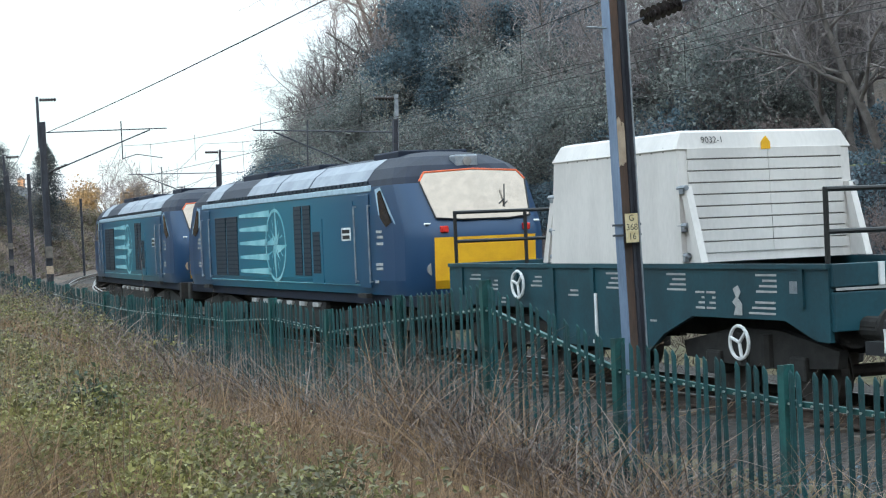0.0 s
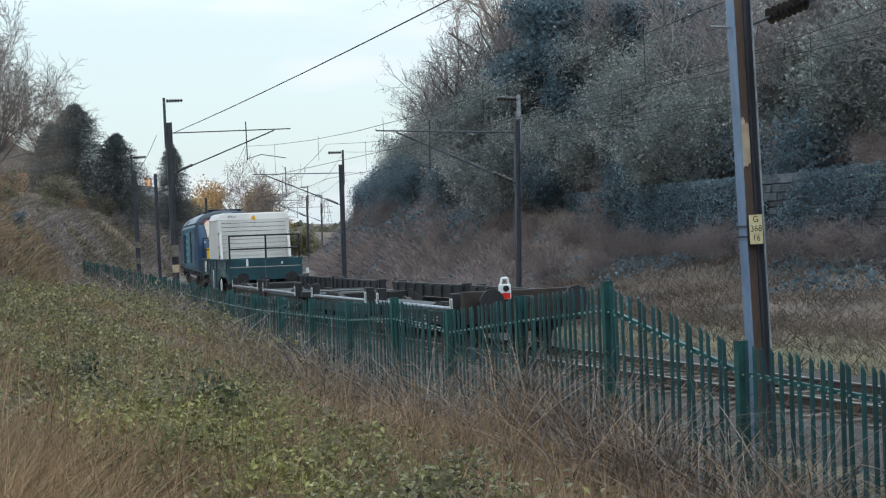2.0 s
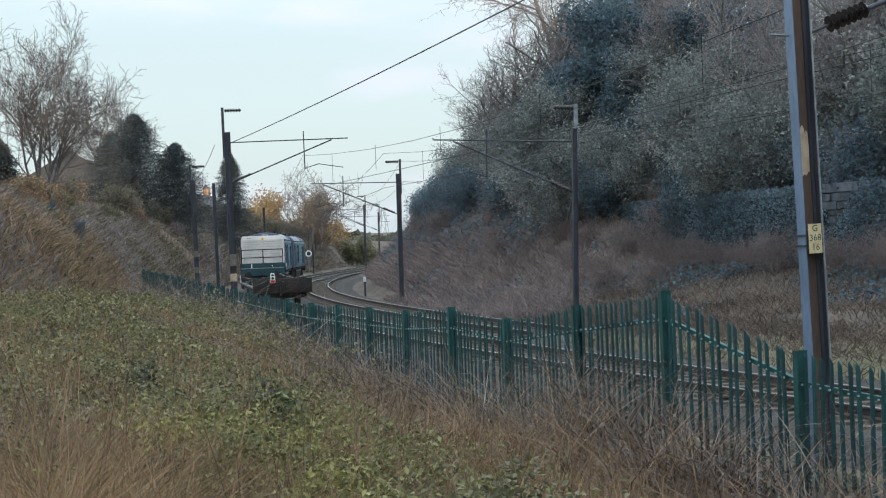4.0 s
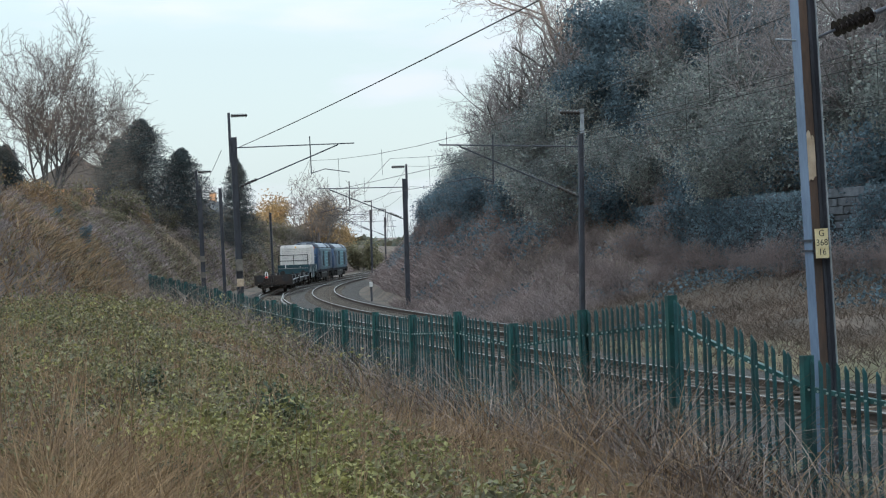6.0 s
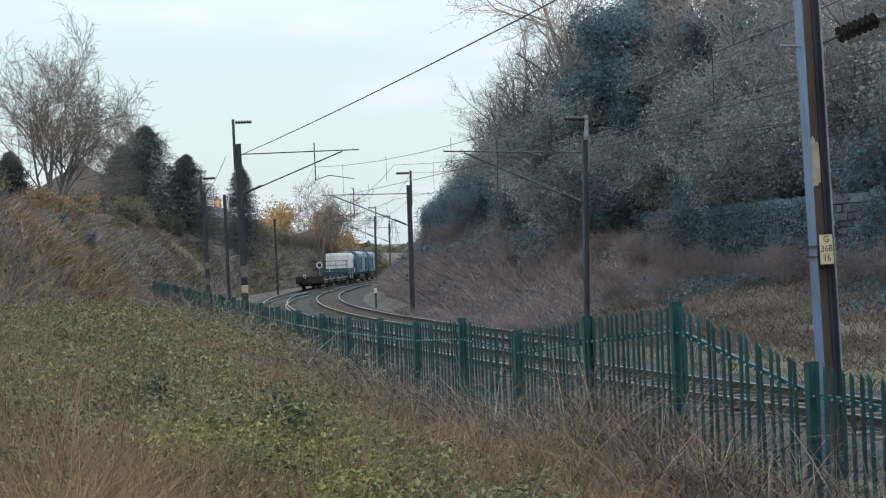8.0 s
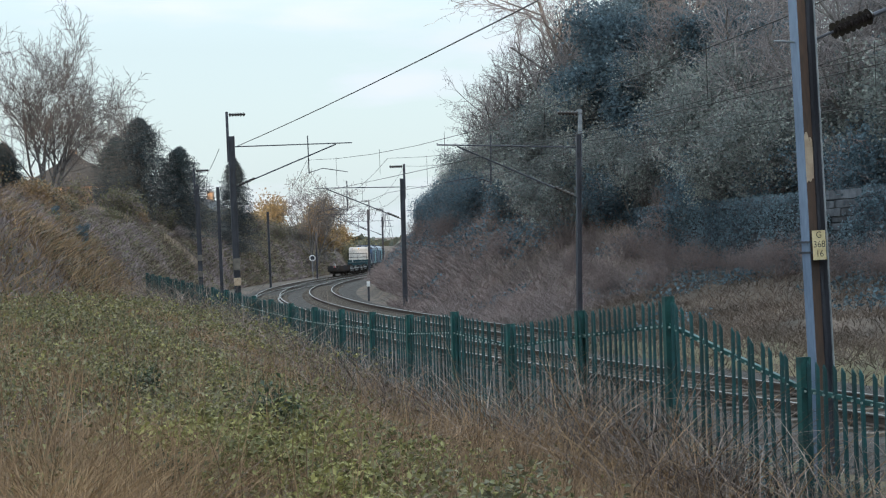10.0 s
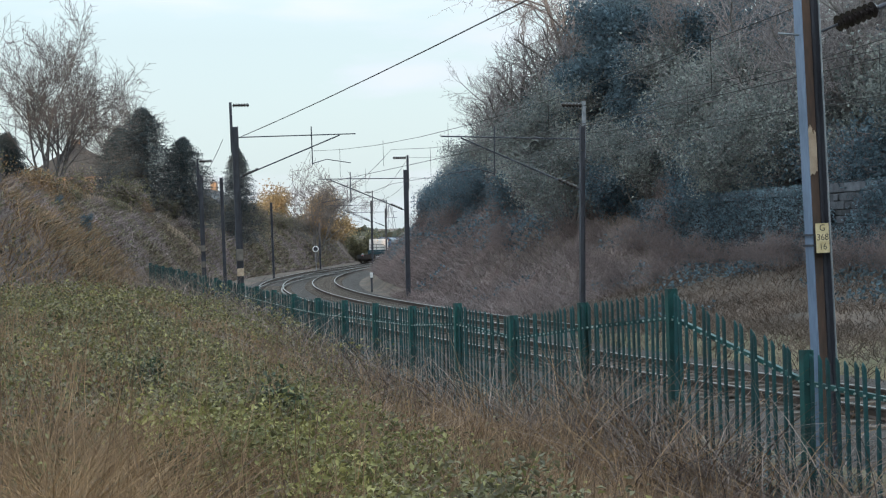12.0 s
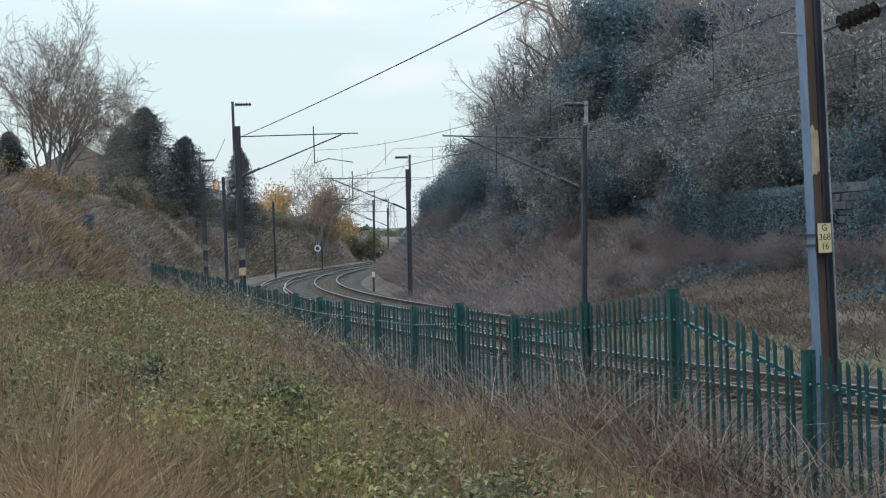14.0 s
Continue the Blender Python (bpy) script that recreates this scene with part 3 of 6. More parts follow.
def build_near_mast():
    t = mast(0.84, -2.78, 8.2, 0.222, 0.0, 0, "tall steel overhead line mast, grey-blue flange and rusty web, numbered", 0, -1.2, M["mast_rust"])
    t.matrix_basis = pose(*tp(0.84, -2.78), 0, -1.45, th(0.84))
    a = 0.111
    bm = B()
    torn = [(-0.092, 3.02), (-0.06, 2.97), (-0.035, 3.0), (-0.01, 2.98), (0.02, 3.03), (0.035, 3.02), (0.04, 3.3), (0.034, 3.47), (0.016, 3.5), (0.0, 3.44), (-0.012, 3.52), (-0.03, 3.56), (-0.05, 3.53), (-0.07, 3.5), (-0.09, 3.5)]
    prism(bm, torn, "y", -0.03, -0.0065)
    part("primer_patch", bm, M["mast_primer"], t, "bare tan primer patch")
    # dark run of grime on the track side
    bm = B()
    box(bm, 0.055, 0.095, -0.03, -0.0065, -0.6, 8.0)
    part("conduit", bm, M["mast_dark"], t, "dark cable trunking up the web")
    bm = B()
    box(bm, -0.085, 0.085, -a - 0.012, -a - 0.006, 2.08, 2.42)
    pl = part("number_plate", bm, M["plate"], t, "yellowed plate with mast number")
    for i, w in enumerate(("G", "368", "16")):
        text_mesh("lettering", w, 0.105, M["black"], pl, pose(0.0, -a - 0.0135, 2.365 - i * 0.108, 90, 0, 0))
    for z in (2.17, 2.29):
        bm = B()
        box(bm, -a - 0.02, a + 0.02, -a - 0.005, -a + 0.003, z - 0.012, z + 0.012)
        box(bm, -a - 0.02, -a - 0.012, -a, a, z - 0.012, z + 0.012)
        part("strap", bm, M["mast_dark"], t)
    # insulated arm toward the track, near the top of what is seen
    bm = B()
    insulator(bm, (a + 0.3, 0, 4.72), (a + 0.84, 0, 4.9), 0.1, 7)
    part("insulator", bm, M["insulator"], t)
    bm = B()
    bar(bm, (a - 0.02, 0, 4.6), (a + 0.32, 0, 4.72), 0.016)
    bar(bm, (a + 0.82, 0, 4.89), (a + 2.2, 0, 5.36), 0.03)
    part("bracket_tube", bm, M["mast_dark"], t)
    bm = B()
    bar(bm, (-a - 0.26, 0.0, 4.62), (-a, 0, 4.6), 0.012)
    part("step_bar", bm, M["galv"], t)
    # pale edge strip of conduit at the track flange
    bm = B()
    bar(bm, (a - 0.008, -a - 0.012, 0.2), (a - 0.008, -a - 0.012, 8.0), 0.011)
    part("earth_cable", bm, M["galv"], t)


def build_masts():
    build_near_mast()
    t = mast(49, -2.75, 7.1, 0.25, -0.6, 4.6, peak=0.95, label="dark steel mast with cantilever arm over the track, banded base")
    band(t, 0.125, 1.9, 2.35, M["band"], label="pale painted band")
    band(t, 0.125, 1.3, 1.6, M["mast_primer"], "number_plate", "small pale number plate")
    t = mast(68, -3.6, 6.1, 0.22, -0.6, 0, peak=0.8)
    for z in (1.5, 2.3):
        band(t, 0.11, z, z + 0.3, M["band"])
    mast(88, -2.75, 6.8, 0.2, -0.6, 0, peak=0)
    mast(140, -2.75, 6.6, 0.2, -0.5, 0, peak=0)
    mast(185, -2.75, 5.2, 0.2, 0, 0, peak=0)
    mast(33, 6.2, 5.85, 0.15, 1.6, -4.4, peak=0.75, paint=M["mast_dark"], label="steel mast on the far side with cantilever arm")
    mast(65, 6.2, 6.0, 0.22, 0.4, -4.2, peak=0.7)
    mast(143, 6.2, 6.6, 0.2, 0.4, -4.0, peak=0.9)
    mast(168, 6.2, 6.4, 0.18, 0.4, -4.0, peak=0.9)


build_masts()


def cable(name, pts, r, label, sag=0.0):
    cu = bpy.data.curves.new(name, "CURVE")
    cu.dimensions, cu.bevel_depth, cu.bevel_resolution = "3D", r, 1
    full = []
    for p, q in zip(pts[:-1], pts[1:]):
        for i in range(8):
            u = i / 8
            v = Vector(p).lerp(Vector(q), u)
            v.z -= sag * 4 * u * (1 - u)
            full.append(v)
    full.append(Vector(pts[-1]))
    sp = cu.splines.new("POLY")
    sp.points.add(len(full) - 1)
    for i, v in enumerate(full):
        sp.points[i].co = (*v, 1)
    cu.materials.append(M["wire"])
    return tagged(new(name, cu), label, "wire", "overhead line wires")


def build_wires():
    for off in (0.1, 3.3):
        stops = [-50, 1.25, 49, 95, 143, 190]
        cable("contact_wire", [tp(s, off, 4.75) for s in stops], 0.008, "thin dark contact wire above the track", 0.05)
        cable("catenary_wire", [tp(s, off, 6.1) for s in stops], 0.008, "thin dark catenary wire sagging between masts", 0.7)
        for a, b in zip(stops[:-1], stops[1:]):
            for i in range(1, 6) if a < 60 else ():
                u = i / 6
                s = a + (b - a) * u
                z = 6.1 - 0.7 * 4 * u * (1 - u)
                cable("dropper_wire", [tp(s, off, 4.72), tp(s, off, z)], 0.006, "thin dropper wire between contact and catenary wires")
    # feeder wires on the outer sides of the masts
    cable("feeder_wire", [tp(-45, -2.6, 6.7), tp(1.25, -2.6, 6.75), tp(49, -2.6, 6.7)], 0.014, "dark feeder wire running from mast to mast", 0.12)
    cable("feeder_wire", [tp(49, -3.3, 6.6), tp(68, -3.9, 5.8)], 0.012, "dark feeder wire between the masts", 0.3)
    cable("feeder_wire", [tp(-40, 6.9, 5.4), tp(33, 6.5, 5.6), tp(65, 6.5, 5.6), tp(143, 6.5, 6.8)], 0.008, "thin earth wire along the far masts", 0.5)
    cable("feeder_wire", [tp(-40, 7.2, 7.4), tp(33, 6.4, 6.45), tp(65, 6.4, 6.6), tp(143, 6.4, 7.3)], 0.008, "thin feeder wire along the far masts", 0.5)


build_wires()


# ---- the train: each vehicle stands with its middle at the origin, y ahead, z up from the rails ----
def bogie(parent, y, base=1.25, wheel_r=0.48, name="bogie"):
    bm = B()
    for x in (-1.0, 1.0):
        prism(bm, [(y - base - 0.75, 0.75), (y - base - 0.7, 0.55), (y - 0.6, 0.5), (y + 0.6, 0.5), (y + base + 0.7, 0.55), (y + base + 0.75, 0.75), (y + 0.5, 0.95), (y - 0.5, 0.95)], "x", x - 0.06, x + 0.06)
        for yy in (-base, base):
            box(bm, x - 0.12, x + 0.12, y + yy - 0.16, y + yy + 0.16, 0.36, 0.66, 0.03)
        for yy in (-0.25, 0.25):
            bar(bm, (x * 1.05, y + yy, 0.5), (x * 1.05, y + yy, 0.9), 0.1, 10)
    box(bm, -1.0, 1.0, y - 0.25, y + 0.25, 0.6, 0.9)
    b = part(name, bm, M["underframe"], parent, "grimy steel bogie")
    for yy in (-base, base):
        bm = B()
        for x in (-0.75, 0.75):
            bar(bm, (x - 0.065, y + yy, wheel_r), (x + 0.065, y + yy, wheel_r), wheel_r, 24)
            bar(bm, (x - math.copysign(0.09, x), y + yy, wheel_r), (x - math.copysign(0.06, x), y + yy, wheel_r), wheel_r + 0.03, 24)
        bar(bm, (-1.0, y + yy, wheel_r), (1.0, y + yy, wheel_r), 0.08, 10)
        part("wheelset", bm, M["wheel"], b)


def buffers(parent, y, sg, z=1.05, face=0.23, material=None):
    for x in (-0.87, 0.87):
        bm = B()
        bar(bm, (x, y, z), (x, y + sg * 0.32, z), 0.11, 12)
        bar(bm, (x, y + sg * 0.3, z), (x, y + sg * 0.52, z), 0.07, 12)
        bar(bm, (x, y + sg * 0.5, z), (x, y + sg * 0.55, z), face, 20)
        part("buffer", bm, material or M["underframe"], parent)
    bm = B()
    box(bm, -0.05, 0.05, min(y, y + sg * 0.4), max(y, y + sg * 0.4), z - 0.08, z + 0.08, 0.02)
    box(bm, -0.04, 0.04, min(y + sg * 0.3, y + sg * 0.5), max(y + sg * 0.3, y + sg * 0.5), z - 0.3, z + 0.06, 0.02)
    part("coupling_hook", bm, M["underframe"], parent)


def outline(hy, w, corner):
    """Half outline of a plan level: straight sides, rounded noses at both ends."""
    c = corner
    front = [(w, hy - 1.05 * c), (w * 0.985, hy - 0.62 * c), (w * 0.9, hy - 0.3 * c), (w * 0.72, hy - 0.11 * c), (w * 0.4, hy - 0.03 * c), (0, hy)]
    left = [(-x, y) for x, y in front[::-1][1:]]
    top = front + left
    return top + [(x, -y) for x, y in top[::-1]]


LOCO_LEVELS = [(1.18, 8.68, 1.27, 1.1), (1.45, 8.82, 1.33, 1.1), (2.2, 8.85, 1.33, 1.1), (2.42, 8.8, 1.33, 1.1), (3.18, 8.35, 1.31, 1.2), (3.3, 8.25, 1.27, 1.2),
               (3.5, 8.0, 1.12, 1.2), (3.68, 7.55, 0.86, 1.2), (3.78, 7.0, 0.5, 1.0), (3.81, 6.5, 0.2, 0.8)]


def level_at(z):
    zs = [r[0] for r in LOCO_LEVELS]
    return tuple(float(np.interp(z, zs, [r[i] for r in LOCO_LEVELS])) for i in (1, 2, 3))


def skin(bm, levels, keep=None, grow=0.0):
    """Joins plan outlines, level upon level; keep picks outline steps."""
    rows = []
    for z in levels:
        hy, w, c = level_at(z)
        rows.append([(x * (1 + grow / w), y + math.copysign(grow, y), z) for x, y in outline(hy, w, c)])
    k = len(rows[0])
    steps = keep if keep is not None else range(k)
    for a, b in zip(rows[:-1], rows[1:]):
        for i in steps:
            j = (i + 1) % k
            bm.faces.new([bm.verts.new(p) for p in (a[i], a[j], b[j], b[i])])
    bmesh.ops.remove_doubles(bm, verts=bm.verts, dist=0.0005)
    return bm


def locomotive():
    t = empty("locomotive", "teal and dark blue diesel locomotive with yellow nose panels", "locomotive", "locomotives of the train")
    # shell
    bm = skin(B(), [r[0] for r in LOCO_LEVELS[:5]])
    body = part("body", bm, M["livery"], t)
    for p in body.data.polygons:
        p.use_smooth = abs(p.normal.x) < 0.985 and abs(p.center.y) > 7.0
    bm = skin(B(), [3.18, 3.3, 3.5, 3.68, 3.78, 3.81])
    hy, w, c = level_at(3.81)
    bm.faces.new([bm.verts.new((x, y, 3.81)) for x, y in outline(hy, w, c)])
    bmesh.ops.remove_doubles(bm, verts=bm.verts, dist=0.0005)
    roof = part("roof", bm, M["loco_dark"], t, "dark blue curved roof")
    bm = B()
    box(bm, -1.2, 1.2, -8.6, 8.6, 0.98, 1.19, 0.02)
    part("solebar", bm, M["loco_dark"], t)
    for sg in (-1, 1):
        # pale stripe along the cantrail and pale roof panels with vents
        bm = B()
        box(bm, min(sg * 1.3, sg * 1.335), max(sg * 1.3, sg * 1.335), -6.5, 6.5, 3.1, 3.21, 0.01)
        part("cantrail_stripe", bm, M["cream_line"], t, "pale blue stripe")
        for y0, y1 in ((-6.2, -2.6), (-2.5, -0.1), (0.0, 2.3), (4.9, 6.2)):
            bm = B()
            pts = [(sg * 1.285, 3.3), (sg * 1.12, 3.515), (sg * 0.86, 3.7), (sg * 0.84, 3.685), (sg * 1.1, 3.5), (sg * 1.265, 3.29)]
            prism(bm, pts, "y", y0, y1)
            part("roof_panel", bm, M["roof_grey"], roof, "pale grey sloping roof panel")
        bm = B()
        for i in range(46):
            box(bm, sg * 1.3 - 0.012, sg * 1.3 + 0.012, -6.3 + i * 0.27, -6.12 + i * 0.27, 3.235, 3.29)
        part("gutter_vents", bm, M["grille"], t)
        # grilles
        for y0, y1, z0, z1 in ((-2.07, -1.55, 1.5, 2.95), (-2.7, -2.2, 1.5, 2.95), (-3.35, -2.85, 1.55, 2.4), (4.2, 5.2, 1.45, 2.85), (3.1, 4.1, 1.45, 2.85)):
            bm = B()
            xx = sg * 1.33
            box(bm, xx - 0.014, xx + 0.014, y0, y1, z0, z1, 0.008)
            g = part("side_grille", bm, M["grille"], t, "dark louvred grille")
            bm = B()
            nsl = int((z1 - z0) / 0.1)
            for i in range(nsl):
                z = z0 + 0.05 + i * 0.1
                box(bm, xx + sg * 0.012 - 0.006, xx + sg * 0.012 + 0.006, y0 + 0.03, y1 - 0.03, z, z + 0.03)
            part("louvres", bm, M["loco_dark"], g)
        bm = B()
        box(bm, sg * 1.331 - 0.006, sg * 1.331 + 0.006, -5.45, -3.6, 1.35, 2.95)
        box(bm, sg * 1.331 - 0.008, sg * 1.331 + 0.008, -3.5, -2.76, 1.35, 2.65)
        part("access_panel", bm, M["livery"], t)
        # number panel and nameplate as plain shapes
        bm = B()
        box(bm, sg * 1.334 - 0.008, sg * 1.334 + 0.008, -5.3, -4.75, 2.2, 2.45)
        pl = part("nameplate", bm, M["white"], t, "cast nameplate, not legible")
        bm = B()
        for i in range(2):
            box(bm, sg * 1.344 - 0.004, sg * 1.344 + 0.004, -5.24, -4.81, 2.23 + i * 0.11, 2.3 + i * 0.11)
        part("plate_field", bm, M["black"], pl)
        # pale ring-and-star mark with streaks
        bm = B()
        cy, cz, R = -0.1, 2.15, 0.8
        xs = sg * 1.336
        for i in range(28):
            a, b = 2 * math.pi * i / 28, 2 * math.pi * (i + 1) / 28
            q = [(cy + R2 * math.cos(g_), cz + R2 * math.sin(g_)) for R2, g_ in ((R, a), (R, b), (R - 0.07, b), (R - 0.07, a))]
            bm.faces.new([bm.verts.new((xs, *p)) for p in q])
        for i in range(8):
            a = math.pi / 4 * i
            L, k = (0.92, 0.27) if i % 2 == 0 else (0.5, 0.16)
            q = [(cy + L * math.cos(a), cz + L * math.sin(a)), (cy + k * math.cos(a + 0.7), cz + k * math.sin(a + 0.7)), (cy, cz)]
            bm.faces.new([bm.verts.new((xs, *p)) for p in q])
            q = [(cy + 0.62 * math.cos(a + 0.39), cz + 0.62 * math.sin(a + 0.39)), (cy + 0.55 * math.cos(a + 0.45), cz + 0.55 * math.sin(a + 0.45)), (cy + 0.2 * math.cos(a + 0.2), cz + 0.2 * math.sin(a + 0.2))]
            bm.faces.new([bm.verts.new((xs, *p)) for p in q])
        part("star_emblem", bm, M["logo"], t, "pale aqua ring and star emblem")
        bm = B()
        for i in range(5):
            z = 1.5 + i * 0.32
            q = [(0.55 - abs(i - 2) * 0.12, z), (2.9, z + 0.03), (2.9, z + 0.1), (0.55 - abs(i - 2) * 0.12, z + 0.15)]
            bm.faces.new([bm.verts.new((xs, *p)) for p in q])
        q = [(-6.2, 1.345), (6.2, 1.345), (6.2, 1.36), (-6.2, 1.36)]
        bm.faces.new([bm.verts.new((xs, *p)) for p in q])
        part("streak_mark", bm, M["logo"], t, "pale aqua streaks and thin line")
        for e in (-1, 1):
            # cab door, handrails, side window, small lettering as bars
            bm = B()
            box(bm, sg * 1.333 - 0.01, sg * 1.333 + 0.01, min(e * 5.75, e * 6.4), max(e * 5.75, e * 6.4), 1.3, 3.05, 0.01)
            d = part("cab_door", bm, M["livery"], t)
            for yy in (5.66, 6.48):
                bm = B()
                bar(bm, (sg * 1.39, e * yy, 1.4), (sg * 1.39, e * yy, 2.85), 0.018, 6)
                for z in (1.42, 2.83):
                    bar(bm, (sg * 1.33, e * yy, z), (sg * 1.39, e * yy, z), 0.014, 6)
                part("handrail", bm, M["galv"], t, "pale metal handrail")
            bm = B()
            box(bm, sg * 1.36 - 0.05, sg * 1.36 + 0.05, min(e * 5.8, e * 6.3), max(e * 5.8, e * 6.3), 1.12, 1.2)
            box(bm, sg * 1.36 - 0.05, sg * 1.36 + 0.05, min(e * 5.8, e * 6.3), max(e * 5.8, e * 6.3), 0.72, 0.76)
            part("step", bm, M["underframe"], t)
            bm = B()
            ys = [6.9, 7.05, 7.6, 7.3, 7.0]
            zs = [3.05, 3.1, 2.5, 2.42, 2.6]
            for lift in (0.006, 0.02):
                bm.faces.new([bm.verts.new((sg * (1.322 + lift), e * a, b)) for a, b in zip(ys, zs)])
            part("cab_side_window", bm, M["glass"], t, "dark cab side window")
            bm = B()
            ys = [6.72, 7.02, 7.75, 7.7, 7.3, 6.9]
            zs = [3.12, 3.16, 2.5, 2.3, 2.36, 2.62]
            bm.faces.new([bm.verts.new((sg * 1.324, e * a, b)) for a, b in zip(ys, zs)])
            part("window_surround", bm, M["cream_line"], t, "pale blue window surround")
            bm = B()
            for z, y0, y1 in ((2.32, 6.75, 7.05), (2.22, 6.8, 7.1), (2.1, 6.75, 7.1), (1.72, 6.7, 7.05), (1.64, 6.7, 7.05), (1.4, 6.6, 6.8)):
                box(bm, sg * 1.333 - 0.003, sg * 1.333 + 0.003, min(e * y0, e * y1), max(e * y0, e * y1), z, z + 0.05)
            part("marking_bars", bm, M["concrete"], t, "small pale markings")
    for e in (-1, 1):
        front = [3, 4, 5, 6] if e > 0 else [14, 15, 16, 17]
        bm = skin(B(), [1.3, 1.45, 1.8, 2.2], front, 0.012)
        part("nose_panel", bm, M["yellow"], t, "yellow warning panel")
        bm = B()
        yb, yt = 8.72, 8.2
        q = [(-0.9, e * (yb - 0.1), 2.54), (-0.45, e * yb, 2.5), (0.45, e * yb, 2.5), (0.9, e * (yb - 0.1), 2.54), (1.02, e * (yt - 0.02), 3.2), (0.9, e * (yt - 0.1), 3.36), (0, e * (yt + 0.02), 3.4), (-0.9, e * (yt - 0.1), 3.36), (-1.02, e * (yt - 0.02), 3.2)]
        q = [(x, y + e * 0.06, z) for x, y, z in q]
        c0 = bm.verts.new((0, e * (8.53 + 0.06), 2.93))
        vs = [bm.verts.new(p) for p in q]
        for i in range(len(vs)):
            bm.faces.new((c0, vs[i], vs[(i + 1) % len(vs)]))
        ws = part("windscreen", bm, M["screen"], t, "wide cab windscreen, bright sky reflection put into its beige colour")
        bm = B()
        for i in (4, 5, 6, 7):
            bar(bm, q[i], q[i + 1], 0.018, 6)
        part("top_line", bm, M["orange"], ws, "thin orange-red line over the windscreen")
        bm = B()
        for i in (0, 1, 2, 3, 8):
            bar(bm, q[i], q[(i + 1) % len(q)], 0.016, 6)
        part("windscreen_seal", bm, M["black"], ws, "black rubber seal")
        bm = B()
        bar(bm, (-0.1, e * 8.75, 2.4), (0.45, e * 8.6, 2.85), 0.014, 6)
        bar(bm, (0.42, e * 8.66, 2.7), (0.5, e * 8.5, 3.1), 0.014, 6)
        bar(bm, (0.0, e * 8.77, 2.38), (0.5, e * 8.62, 2.8), 0.012, 6)
        part("wiper", bm, M["black"], t)
        bm = B()
        bar(bm, (-1.1, e * 8.62, 2.44), (1.1, e * 8.62, 2.44), 0.02, 6)
        part("handrail", bm, M["white"], t, "white rail below the windscreen")
        bm = B()
        box(bm, -0.22, 0.22, min(e * 7.7, e * 8.02), max(e * 7.7, e * 8.02), 3.43, 3.67, 0.03)
        hb = part("headlight_box", bm, M["galv"], t)
        bm = B()
        bar(bm, (0, e * 8.02, 3.55), (0, e * 8.05, 3.55), 0.08, 16)
        part("headlight", bm, M["lamp_glass"], hb, "round top headlight")
        for x in (-0.95, 0.95):
            bm = B()
            bar(bm, (x, e * 8.4, 1.65), (x, e * 8.66, 1.65), 0.13, 16)
            part("headlight", bm, M["lamp_glass"], t, "lower headlight cluster")
            bm = B()
            box(bm, x * 0.82 - 0.07, x * 0.82 + 0.07, min(e * 8.6, e * 8.8), max(e * 8.6, e * 8.8), 2.28, 2.4, 0.02)
            part("tail_light", bm, M["red"], t, "red tail light")
        bm = B()
        box(bm, -1.25, 1.25, min(e * 8.5, e * 8.78), max(e * 8.5, e * 8.78), 0.75, 1.2, 0.03)
        part("buffer_beam", bm, M["underframe"], t)
        buffers(t, e * 8.75, e, 1.02, 0.24)
        bogie(t, e * 5.6, 1.3, 0.53)
    bm = B()
    box(bm, -1.15, 1.15, -2.9, 2.9, 0.35, 0.98, 0.12)
    part("fuel_tank", bm, M["underframe"], t)
    bm = B()
    for i in range(6):
        box(bm, -1.2, 1.2, -2.6 + i * 0.95, -2.2 + i * 0.95, 0.84, 0.93, 0.01)
    part("tank_labels", bm, M["concrete"], t, "pale label strips")
    for y0, y1, h in ((2.5, 4.7, 3.86), (-6.4, -5.0, 3.85), (-1.5, 1.5, 3.84)):
        bm = B()
        box(bm, -0.7, 0.7, y0, y1, 3.6, h, 0.03)
        part("roof_hatch", bm, M["loco_dark"], roof)
    return t


